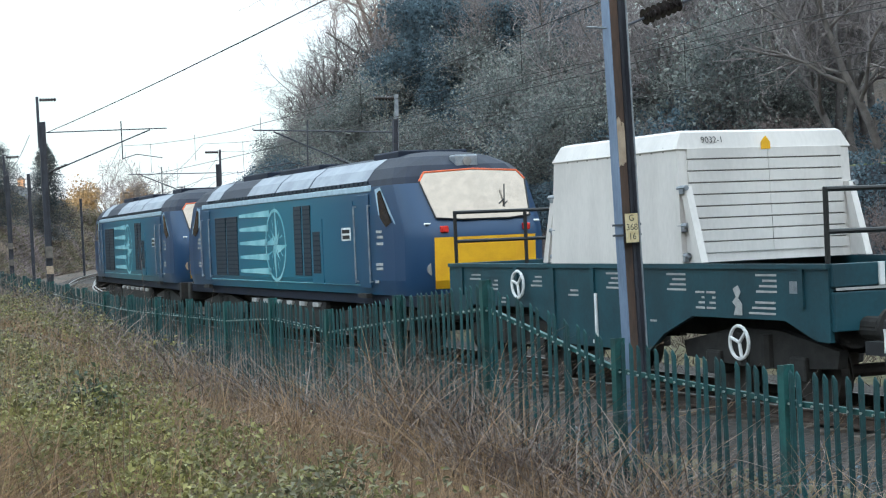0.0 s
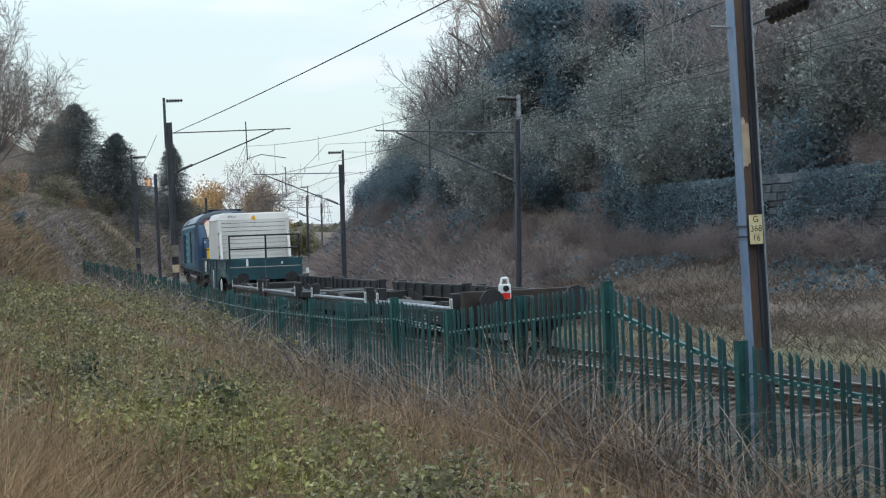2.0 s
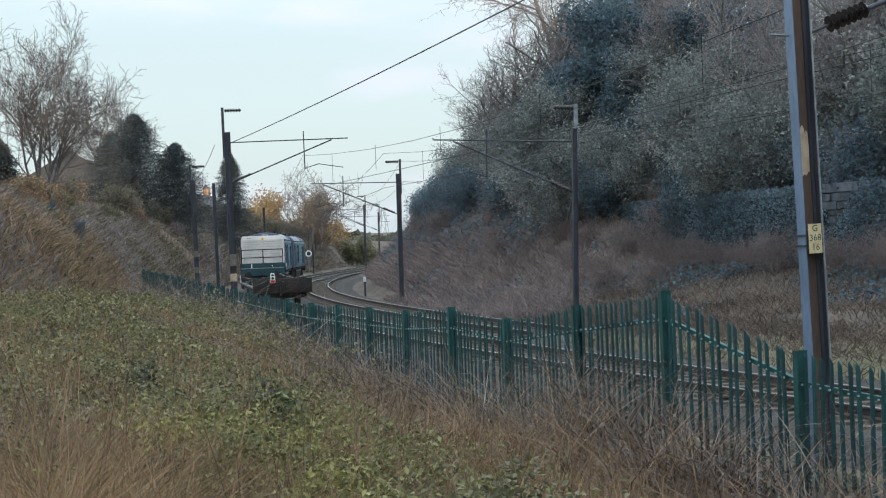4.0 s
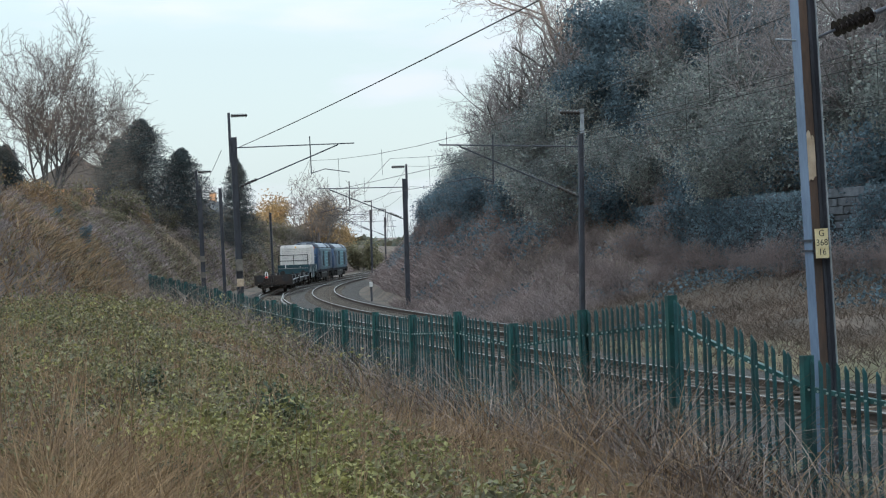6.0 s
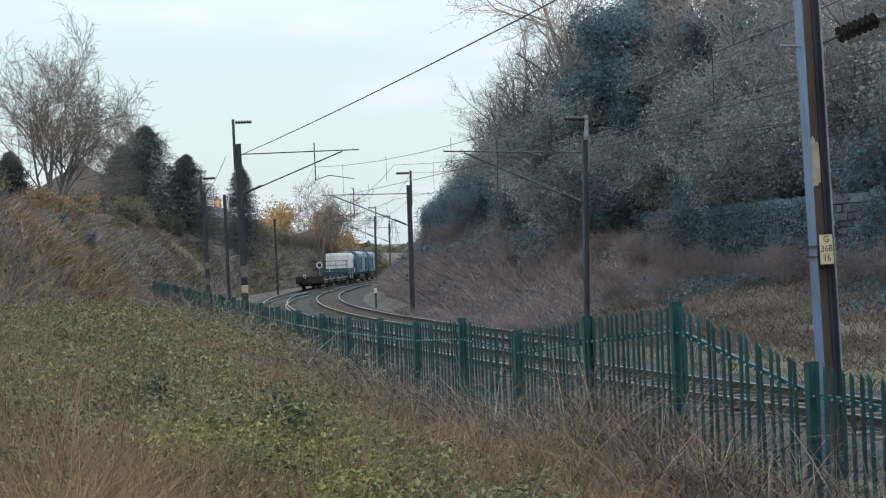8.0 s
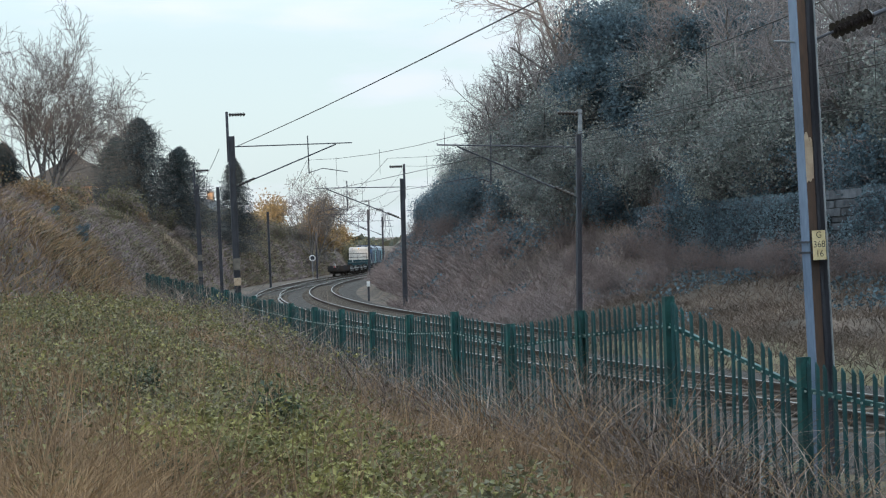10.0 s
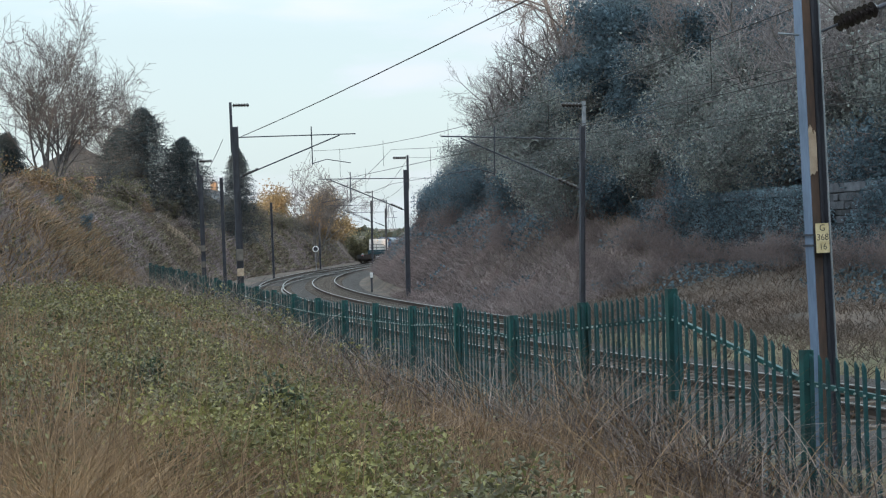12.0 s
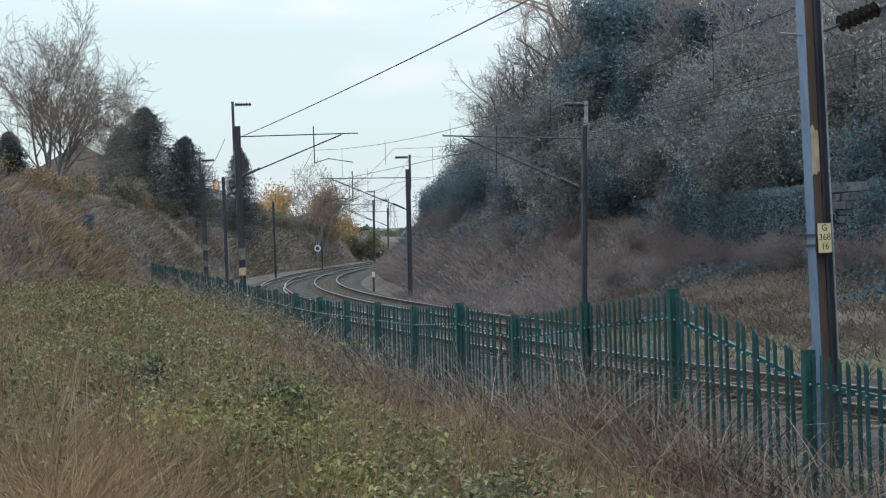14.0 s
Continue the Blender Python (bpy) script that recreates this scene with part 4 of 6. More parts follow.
def flask_wagon():
    t = empty("flask_wagon", "dark green bogie wagon carrying a white ribbed transport flask cover", "wagon")
    H = 5.2
    # side frames with arched cut-outs over the bogies
    for sg in (-1, 1):
        bm = B()
        pts = [(-5.15, 1.72), (-5.15, 0.88), (-4.9, 0.88), (-4.3, 1.1), (-2.3, 1.1), (-1.6, 0.85), (-1.2, 0.6), (1.2, 0.6), (1.6, 0.85), (2.3, 1.1), (4.3, 1.1), (4.9, 0.9), (5.15, 1.0), (5.15, 1.72)]
        pts = [(y - 0.25 if y < 0 else y - 0.25, z) for y, z in pts]
        prism(bm, pts, "x", sg * 1.3 - 0.03, sg * 1.3 + 0.03)
        side = part("side_frame", bm, M["wagon_green"], t)
        for y in (-4.9, -1.2, 0.0, 1.2, 2.4, 4.4):
            bm = B()
            box(bm, sg * 1.34 - 0.02, sg * 1.34 + 0.02, y - 0.05, y + 0.05, 1.25 if abs(y) > 2 else 0.7, 1.7)
            part("stiffener", bm, M["wagon_green"], side)
        bm = B()
        box(bm, sg * 1.31 - 0.05, sg * 1.31 + 0.05, -5.4, 4.9, 1.7, 1.76)
        part("top_flange", bm, M["wagon_green"], side)
        bm = B()
        blocks = [(-2.2, 1.42, 0.45, 4), (-2.75, 1.2, 0.2, 4), (-3.0, 1.2, 0.2, 4), (-0.6, 1.42, 0.45, 4), (1.75, 1.42, 0.35, 3), (-4.2, 1.42, 0.42, 4), (-4.1, 1.16, 0.55, 3), (3.9, 1.5, 0.4, 2), (-1.6, 1.0, 0.15, 1), (3.2, 1.35, 0.25, 3), (0.6, 1.3, 0.3, 2), (2.9, 1.15, 0.2, 2)]
        for y, z, wd, nn in blocks:
            for i in range(nn):
                box(bm, sg * 1.333 - 0.003, sg * 1.333 + 0.003, y - wd / 2, y + wd / 2 - (i % 3) * 0.07, z + i * 0.065, z + i * 0.065 + 0.026)
        part("marking_bars", bm, M["concrete"], side, "pale markings, not legible")
        for y, z in ((-3.72, 0.82), (2.2, 1.45)):
            bm = B()
            ring_wheel(bm, (sg * 1.42, y, z), "x", 0.2, 0.022, 3, 18)
            part("hand_wheel", bm, M["white"], t, "white brake hand wheel")
        bm = B()
        box(bm, sg * 1.345 - 0.012, sg * 1.345 + 0.012, -0.1, 0.02, 0.65, 1.35)
        part("white_lever", bm, M["white"], t)
        bm = B()
        box(bm, sg * 1.338 - 0.008, sg * 1.338 + 0.008, -4.85, -4.68, 1.42, 1.56)
        part("side_plate", bm, M["galv"], side)
        bm = B()
        prism(bm, [(-3.68, 1.14), (-3.5, 1.14), (-3.55, 1.24), (-3.48, 1.3), (-3.56, 1.36), (-3.5, 1.46), (-3.6, 1.5), (-3.66, 1.42), (-3.6, 1.34), (-3.68, 1.28)], "x", sg * 1.334 - 0.005, sg * 1.334 + 0.005)
        part("side_emblem", bm, M["concrete"], side, "pale painted emblem")
    bm = B()
    box(bm, -1.26, 1.26, -5.3, 4.8, 1.45, 1.64)
    part("deck", bm, M["wagon_green"], t)
    bm = B()
    box(bm, -0.7, 0.7, -5.0, 4.5, 0.8, 1.44)
    part("centre_sill", bm, M["underframe"], t)
    for e, y in ((-1, -5.42), (1, 4.9)):
        bm = B()
        box(bm, -1.3, 1.3, y - 0.05, y + 0.05, 1.0, 1.44, 0.01)
        box(bm, -1.3, 1.3, y - 0.04, y + 0.04, 1.5, 1.76, 0.01)
        hs = part("headstock", bm, M["wagon_green"], t)
        bm = B()
        box(bm, -1.28, 1.28, y + e * 0.05 - 0.004, y + e * 0.05 + 0.004, 1.46, 1.49)
        part("edge_strip", bm, M["concrete"], hs)
        buffers(t, y, e, 1.05)
        # end rails
        xs = (-1.25, 0.05, 1.25)
        yy = y - e * 0.12
        for x in xs:
            bm = B()
            bar(bm, (x, yy, 1.2), (x, yy, 2.62), 0.032, 8)
            part("rail_post", bm, M["black"], t)
        for z in (2.6, 2.12):
            bm = B()
            bar(bm, (-1.27, yy, z), (1.27, yy, z), 0.03, 8)
            part("end_rail", bm, M["black"], t)
        for x in (-0.65, 0.6):
            bm = B()
            box(bm, x - 0.035, x + 0.035, y + e * 0.05 - 0.02, y + e * 0.05 + 0.02, 1.5 if x < 0 else 1.55, 1.76 if x < 0 else 1.63)
            part("lamp_bracket", bm, M["white"], t)
    for y in (-3.55, 3.05):
        bogie(t, y, 0.9, 0.44)
    # flask cover
    f = empty("flask_cover", "off-white ribbed steel flask cover, boxy with sloping ends", "container")
    y0, y1 = -2.42, 1.08
    z0, zt = 0.02, 1.72
    def ring(z, wy0, wy1, wx):
        return [(-wx, wy0, z), (wx, wy0, z), (wx, wy1, z), (-wx, wy1, z)]
    bm = B()
    rows = [ring(z0, y0, y1 + 0.1, 1.36), ring(zt - 0.26, y0 + 0.08, y1 - 0.06, 1.34), ring(zt - 0.24, y0 + 0.06, y1 - 0.04, 1.36), ring(zt - 0.03, y0 + 0.12, y1 - 0.12, 1.25), ring(zt, y0 + 0.16, y1 - 0.16, 1.2)]
    vr = [[bm.verts.new(p) for p in r] for r in rows]
    for a, b in zip(vr[:-1], vr[1:]):
        for i in range(4):
            bm.faces.new((a[i], a[(i + 1) % 4], b[(i + 1) % 4], b[i]))
    bm.faces.new(vr[-1])
    bm.faces.new(vr[0][::-1])
    body = part("cover_body", bm, M["flask"], f)
    for e in (-1, 1):
        for i in range(9):
            z = 0.14 + i * 0.152
            u = z / 1.5
            yy = (y0 + 0.08 * u) if e < 0 else (y1 + 0.1 - 0.16 * u)
            for xa, xb in ((-1.2, 0.03), (0.036, 1.2)):
                bm = B()
                pts = [(yy + e * 0.0, z - 0.004), (yy + e * 0.022, z + 0.002), (yy + e * 0.022, z + 0.128), (yy, z + 0.133), (yy - e * 0.03, z + 0.09)]
                prism(bm, pts, "x", xa, xb)
                part("rib", bm, M["flask"], body)
                # added dark strip draws the shade in the gap above the rib
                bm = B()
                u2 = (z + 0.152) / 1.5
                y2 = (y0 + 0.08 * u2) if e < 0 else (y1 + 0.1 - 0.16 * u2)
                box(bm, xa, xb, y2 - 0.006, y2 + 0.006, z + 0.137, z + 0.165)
                part("groove_shade", bm, M["groove_shade"], body)
        for x in (-1.27, 1.27):
            bm = B()
            ya = y0 if e < 0 else y1 + 0.06
            prism(bm, [(ya + e * 0.24, 0.03), (ya + e * 0.38, 0.03), (ya + e * 0.06, 1.0), (ya - e * 0.06, 1.0)], "x", x - 0.05, x + 0.05)
            prism(bm, [(ya - e * 0.04, 0.03), (ya + e * 0.25, 0.03), (ya + e * 0.0, 0.9), (ya - e * 0.05, 0.9)], "x", x - 0.012, x + 0.012)
            part("corner_strut", bm, M["flask"], f, "white corner strut")
            for z in (0.12, 0.5, 0.98):
                bm = B()
                bar(bm, (x * 1.04, ya + e * 0.1, z), (x * 1.04, ya - e * 0.1, z), 0.035, 8)
                box(bm, x * 1.04 - 0.03, x * 1.04 + 0.03, ya - 0.05, ya + 0.05, z - 0.08, z + 0.02, 0.01)
                part("clamp", bm, M["galv"], f)
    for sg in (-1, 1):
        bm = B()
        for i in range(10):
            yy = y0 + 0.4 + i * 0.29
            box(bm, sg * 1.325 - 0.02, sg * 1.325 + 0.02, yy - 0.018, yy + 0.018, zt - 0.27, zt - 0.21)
        part("lifting_lugs", bm, M["groove_shade"], body)
    text_mesh("lettering", "9032-1", 0.12, M["black"], f, pose(-0.8, y0 + 0.09 - 0.012, zt - 0.13, 74, 0, 0))
    text_mesh("lettering", "9032-1", 0.12, M["black"], f, pose(0.8, y1 - 0.08 + 0.012, zt - 0.13, 74, 0, 180))
    bm = B()
    prism(bm, [(-0.07, zt - 0.26), (0.07, zt - 0.26), (0.07, zt - 0.17), (0, zt - 0.09), (-0.07, zt - 0.17)], "y", y0 + 0.04, y0 + 0.056)
    part("warning_label", bm, M["yellow"], f, "small yellow warning label")
    return t, f


def flat_wagon(last):
    t = empty("flat_wagon", "low black bogie flat wagon with grey side tubes, empty" if not last else "low empty flat wagon with rusty end, tail lamp on it", "wagon", "empty flat wagons")
    L = 6.85
    bm = B()
    box(bm, -0.55, 0.55, -L + 0.1, L - 0.1, 0.45, 0.72)
    box(bm, -1.2, 1.2, -L + 0.1, -L + 1.2, 0.75, 0.9)
    box(bm, -1.2, 1.2, L - 1.2, L - 0.1, 0.75, 0.9)
    part("spine", bm, M["flat_black"], t)
    for y0 in (-6.2, 0.55):
        y1 = y0 + 5.65
        for sg in (-1, 1):
            bm = B()
            bar(bm, (sg * 1.28, y0 + 0.1, 0.84), (sg * 1.28, y1 - 0.1, 0.84), 0.05, 10)
            part("side_tube", bm, M["tube"], t, "worn grey steel tube along the side")
            bm = B()
            box(bm, sg * 1.2 - 0.04, sg * 1.2 + 0.04, y0, y1, 0.5, 0.76, 0.01)
            part("side_sill", bm, M["flat_black"], t)
            for yy in (y0, y1):
                bm = B()
                box(bm, sg * 1.22 - 0.1, sg * 1.22 + 0.1, yy - 0.1, yy + 0.1, 0.55, 1.16, 0.02)
                eb = part("stanchion", bm, M["flat_black"], t)
                bm = B()
                for z0_, z1_ in ((0.8, 0.84), (1.02, 1.06)):
                    box(bm, sg * 1.325 - 0.004, sg * 1.325 + 0.004, yy - 0.09, yy + 0.09, z0_, z1_)
                for yo in (-0.08, 0.05):
                    box(bm, sg * 1.325 - 0.004, sg * 1.325 + 0.004, yy + yo, yy + yo + 0.035, 0.8, 1.06)
                part("white_mark", bm, M["white"], eb)
            bm = B()
            for i in range(4):
                yy = y0 + 1.2 + i * 0.9
                for k in range(2):
                    box(bm, sg * 1.245 - 0.003, sg * 1.245 + 0.003, yy, yy + 0.35 - k * 0.1, 0.56 + k * 0.07, 0.59 + k * 0.07)
            part("marking_bars", bm, M["concrete"], t)
        bm = B()
        box(bm, 0.98, 1.06, y0 - 0.15, y1 + 0.15, 0.8, 1.13, 0.01)
        bb = part("far_beam", bm, M["flat_black"], t)
        for i in range(7):
            bm = B()
            box(bm, 0.92, 0.98, y0 + 0.4 + i * 0.8, y0 + 0.52 + i * 0.8, 0.8, 1.1, 0.01)
            part("beam_rib", bm, M["flat_black"], bb)
    for y in (-5.0, 5.0):
        bogie(t, y, 0.85, 0.38)
    if last:
        bm = B()
        box(bm, -1.3, 1.3, -L - 0.04, -L + 0.12, 0.55, 1.2, 0.02)
        part("headstock", bm, M["rust_wagon"], t, "rusty brown headstock")
        buffers(t, -L - 0.04, -1, 1.0, 0.25, M["flat_black"])
        bm = B()
        bar(bm, (-0.15, -L - 0.05, 0.95), (-0.1, -L - 0.16, 0.45), 0.05, 8)
        part("brake_hose", bm, M["black"], t)
    else:
        buffers(t, L - 0.05, 1, 1.0)
    return t


def tail_lamp():
    f = empty("tail_lamp", "white cased tail lamp with red lens and top handle", "lamp")
    bm = B()
    box(bm, -0.11, 0.11, -0.08, 0.08, 0.0, 0.3, 0.02)
    part("case", bm, M["white"], f)
    bm = B()
    for a, b in (((-0.08, 0, 0.3), (-0.06, 0, 0.42)), ((0.08, 0, 0.3), (0.06, 0, 0.42)), ((-0.065, 0, 0.42), (0.065, 0, 0.42))):
        bar(bm, a, b, 0.025, 8)
    part("handle", bm, M["white"], f)
    bm = B()
    bar(bm, (0, -0.1, 0.215), (0, -0.08, 0.215), 0.06, 18)
    part("lens_hood", bm, M["black"], f)
    bm = B()
    box(bm, -0.085, 0.085, -0.09, -0.08, 0.015, 0.13)
    part("reflector", bm, M["red"], f, "red reflector")
    return f


loco_rear = locomotive()
loco_front = copy_thing(loco_rear, pose(0, 0, 0))
wagon_f, cover = flask_wagon()
flat_a = flat_wagon(False)
flat_b = flat_wagon(True)
lamp = tail_lamp()


def train_s(t):
    """How far along the line the rear of the flask stands at t seconds."""
    return 2.15 + 22.5 * t - 0.1242 * t * t


def vehicle_rows(shift, half, lift=0.0, at=(0.0, 0.0)):
    """Poses of a vehicle whose middle runs shift ahead of the flask, on bogies half apart from it."""
    rows = []
    for i in range(29):
        t = i * 0.5
        s = train_s(t) + shift
        a, b = Vector(tp(s + half)), Vector(tp(s - half))
        c, d = (a + b) / 2, a - b
        turn = math.degrees(math.atan2(-d.x, d.y))
        rows.append((t, pose(c.x, c.y, c.z, 0, 0, turn) @ pose(at[0], at[1], lift)))
    return rows


# ---- stone wall on the far side ----
def build_wall():
    w = tagged(new("wall_stone"), "old rubble stone retaining wall with mossy coping, partly ivy-covered", "wall", kind="structure")
    rng = random.Random(9)
    core = sweep("wall_core", [(0.03, 0.9), (0.45, 0.9), (0.45, 3.42), (0.03, 3.42)], 13.5, -6, 50, 1.0, M["mortar"], "", "", parent=w)
    stone_me = []
    for i in range(6):
        bm = B()
        r = bmesh.ops.create_cube(bm, size=1)
        for v in bm.verts:
            v.co += Vector((rng.uniform(-0.05, 0.05), rng.uniform(-0.07, 0.07), rng.uniform(-0.08, 0.08)))
        bmesh.ops.bevel(bm, geom=list(bm.edges), offset=0.07, segments=1, affect="EDGES")
        me = bpy.data.meshes.new("stone")
        bm.to_mesh(me)
        bm.free()
        me.materials.append(M["stone"])
        stone_me.append(me)
    n, rest_v, rest_f = 0, [], []
    z, row = 1.0, 0
    spots = []
    while z < 3.4:
        h = rng.uniform(0.16, 0.26)
        s = -6 + rng.uniform(0, 0.3)
        while s < 50:
            L = rng.uniform(0.28, 0.62)
            spots.append((s + L / 2, z + h / 2, L, h))
            s += L + 0.015
        z += h + 0.012
    for s, zc, L, h in spots:
        mt = pose(*tp(s, 13.5 + rng.uniform(-0.02, 0.03), zc), 0, 0, th(s)) @ Matrix.Diagonal((0.16, L, h, 1))
        me = rng.choice(stone_me)
        if 17 < s < 29 and zc > 1.3 and n < 290:
            ob = new("stone", me)
            ob.parent = w
            ob.matrix_basis = mt
            n += 1
        else:
            b = len(rest_v)
            rest_v += [tuple(mt @ v.co) for v in me.vertices]
            rest_f += [tuple(b + i for i in p.vertices) for p in me.polygons]
    tagged(link_mesh("stonework", rest_v, rest_f, M["stone"], w), kind="stuff")
    s = -6.0
    while s < 50:
        L = rng.uniform(0.7, 1.1)
        up = 3.46 if s < 24 else 3.72
        if s >= 24:
            bm = B()
            box(bm, -0.2, 0.22, -L / 2, L / 2, -0.2, 0.08, 0.02)
        else:
            bm = B()
            box(bm, -0.24, 0.26, -L / 2 + 0.01, L / 2 - 0.01, -0.07, 0.07, 0.03)
        ob = part("coping_stone", bm, M["moss"] if s < 24 else M["stone"], w, "mossy coping stone" if s < 24 else "")
        ob.matrix_basis = pose(*tp(s + L / 2, 13.72, up), rng.uniform(-0.8, 0.8), rng.uniform(-2, 2), th(s))
        s += L


build_wall()


# ---- plants ----
def unit(v):
    return v / np.maximum(np.linalg.norm(v, axis=1, keepdims=True), 1e-9)


def blades(name, base, lean, length, width, material, rng, bend=0.3, seg=3, parent=None):
    """Tapered bent ribbons from base points; lean is the start direction."""
    n = len(base)
    d = unit(lean)
    side = unit(np.cross(d, unit(rng.normal(size=(n, 3)))))
    curl = unit(rng.normal(size=(n, 3)) * np.array([1, 1, 0.1])) * bend + np.array([0, 0, -0.35 * bend])
    pts = []
    for i in range(seg + 1):
        u = i / seg
        c = base + (d * u + curl * u * u) * length[:, None]
        w = width[:, None] * (1 - 0.85 * u) * 0.5
        pts += [c - side * w, c + side * w]
    v = np.stack(pts, 1).reshape(-1, 3)
    k = 2 * (seg + 1)
    q = np.array([[2 * i, 2 * i + 1, 2 * i + 3, 2 * i + 2] for i in range(seg)])
    f = (np.arange(n)[:, None, None] * k + q[None]).reshape(-1, 4)
    return fast_mesh(name, v, f, material, parent)


def fast_mesh(name, v, f, material, parent=None):
    me = bpy.data.meshes.new(name)
    me.vertices.add(len(v))
    me.vertices.foreach_set("co", np.ascontiguousarray(v, dtype=np.float32).ravel())
    k = f.shape[1]
    me.loops.add(f.size)
    me.loops.foreach_set("vertex_index", np.ascontiguousarray(f, dtype=np.int32).ravel())
    me.polygons.add(len(f))
    me.polygons.foreach_set("loop_start", np.arange(0, f.size, k, dtype=np.int32))
    me.polygons.foreach_set("loop_total", np.full(len(f), k, dtype=np.int32))
    me.update(calc_edges=True)
    me.materials.append(material)
    ob = new(name, me)
    ob.parent = parent
    return ob


def leaves(name, pos, size, material, rng, up=0.6, parent=None, shape=0.55):
    """Small folded leaves: two half-blades hinged on the midrib."""
    n = len(pos)
    nrm = unit(rng.normal(size=(n, 3)) + np.array([0, 0, up * 2]))
    t = unit(np.cross(nrm, rng.normal(size=(n, 3))))
    b = np.cross(nrm, t)
    s = size[:, None]
    fold = nrm * s * 0.16
    p0, p1 = pos - t * s * 0.5, pos + t * s * 0.5 - nrm * s * 0.12
    l0, r0 = pos - b * s * shape * 0.5 + fold, pos + b * s * shape * 0.5 + fold
    v = np.stack([p0, r0, p1, l0], 1).reshape(-1, 3)
    f = (np.arange(n)[:, None, None] * 4 + np.array([[0, 1, 2], [0, 2, 3]])[None]).reshape(-1, 3)
    return fast_mesh(name, v, f, material, parent)


def lump(x, y):
    """Height of the bramble tangle over the meadow."""
    return 0.46 + 0.24 * np.sin(x * 1.1 + 0.7 * np.sin(y * 0.9)) * np.cos(y * 0.63 + 1.0) + 0.15 * np.sin(x * 2.9 + y * 2.1) + 0.08 * np.sin(x * 6.1 - y * 4.3)


def wedge(rng, n, y0, y1, lo=-0.30, hi=0.30, power=1.0):
    """Points on the meadow in front of the viewpoint."""
    y = y0 + (y1 - y0) * rng.random(n) ** power
    x = y * (lo + (hi - lo) * rng.random(n))
    s, off = s_off(x, y)
    gap = fence_off(s) - off
    return x, y, s, off, gap


def build_meadow():
    rng = np.random.default_rng(5)
    # bramble leaves over the tangle
    x, y, s, off, gap = wedge(rng, 430000, 7.5, 52, power=1.25)
    pat = np.sin(x * 0.9 + 1.0) * np.cos(y * 0.37 + 0.3) + 0.6 * np.sin(x * 2.3 + y * 0.8) + 0.5 * np.sin(x * 4.1 - y * 2.7)
    foot = np.interp(s, [-30, 5, 25, 45, 62], [-70, -36, -15, -8.6, -7.2])
    keep = (gap > np.interp(s, [4, 12], [1.0, 0.15])) & (rng.random(len(x)) < np.clip(0.62 + 0.33 * pat, 0.12, 1)) & (rng.random(len(x)) < np.clip((gap - np.interp(s, [4, 12], [2.0, -1.5])) / 5.0, 0.05, 1)) & (off > foot - 3) & (rng.random(len(x)) < np.where(y < 21, np.clip(1 - (x / y - 0.03) / 0.08, 0.2, 1), 1)) & ~((x < -0.17 * y) & (y < 11.5) & (rng.random(len(x)) < 0.75))
    x, y, gap = x[keep], y[keep], gap[keep]
    z0 = ground_z(x, y)
    h = lump(x, y) * np.maximum(np.clip(gap / 2.5, 0.25, 1), np.interp(s[keep], [7, 14], [0.25, 1.0]))
    z = z0 + h * (0.35 + 0.75 * rng.random(len(x)) ** 0.5)
    size = (0.027 + 0.038 * rng.random(len(x))) * np.interp(y, [8, 20, 50], [0.95, 1.2, 2.0])
    bright = (np.hypot(x + 0.9, (y - 12.3) * 0.5) < 1.1 + 0.5 * rng.random(len(x))) | (rng.random(len(x)) < 0.36)
    ob = leaves("bramble_leaf_mass", np.stack([x, y, z], 1)[bright], size[bright], M["leaf"], rng)
    tagged(ob, "tangle of yellow-green bramble leaves on the meadow", "brambles", kind="stuff")
    ob = leaves("bramble_leaf_mass", np.stack([x, y, z], 1)[~bright], size[~bright], M["leaf_olive"], rng)
    tagged(ob, "duller olive bramble leaves low in the tangle", "brambles", kind="stuff")
    # bramble canes
    x, y, s, off, gap = wedge(rng, 36000, 7.5, 50, power=1.2)
    keep = (gap > 0.8)
    x, y, gap = x[keep], y[keep], gap[keep]
    base = np.stack([x, y, ground_z(x, y) + 0.05], 1)
    lean = rng.normal(size=(len(x), 3)) * np.array([0.8, 0.8, 0.25]) + np.array([0, 0, 0.8])
    ob = blades("bramble_cane_mass", base, lean, (0.35 + 0.55 * rng.random(len(x))) * np.clip(gap / 2, 0.5, 1), (0.004 + 0.005 * rng.random(len(x))) * np.interp(y, [8, 25, 50], [1, 1.6, 2.8]), M["grey_stem"], rng, 0.7, 4)
    tagged(ob, "thin bleached bramble canes arching over the leaves", "brambles", kind="stuff")
    # dead grass through the whole meadow, thick in patches and along the fence
    x, y, s, off, gap = wedge(rng, 190000, 7.3, 52, power=1.3)
    pat = np.sin(x * 0.8 + 2.5) * np.cos(y * 0.4 + 1.2) + 0.5 * np.sin(x * 2.1 - y * 0.9 + 1) + 0.4 * np.sin(x * 5.0 + y * 3.1)
    straw = (np.clip(0.2 + 0.36 * pat, 0.07, 1) + np.where(gap < 1.3, 0.12, np.clip(1.5 - gap / 3.5, 0, 0.8)) * np.interp(s, [3, 10], [1, 0.1]) + ((x > 0.04 * y) & (y < 17)) * 0.4 + (x < -0.13 * y - 0.3) * (y < 14) * 0.6 + ((x < -0.19 * y) & (y > 20)) * 0.4)
    keep = (gap > 0.05) & (rng.random(len(x)) < straw)
    x, y, gap = x[keep], y[keep], gap[keep]
    base = np.stack([x, y, ground_z(x, y) + lump(x, y) * 0.55 * np.clip(gap / 2.5, 0, 1)], 1)
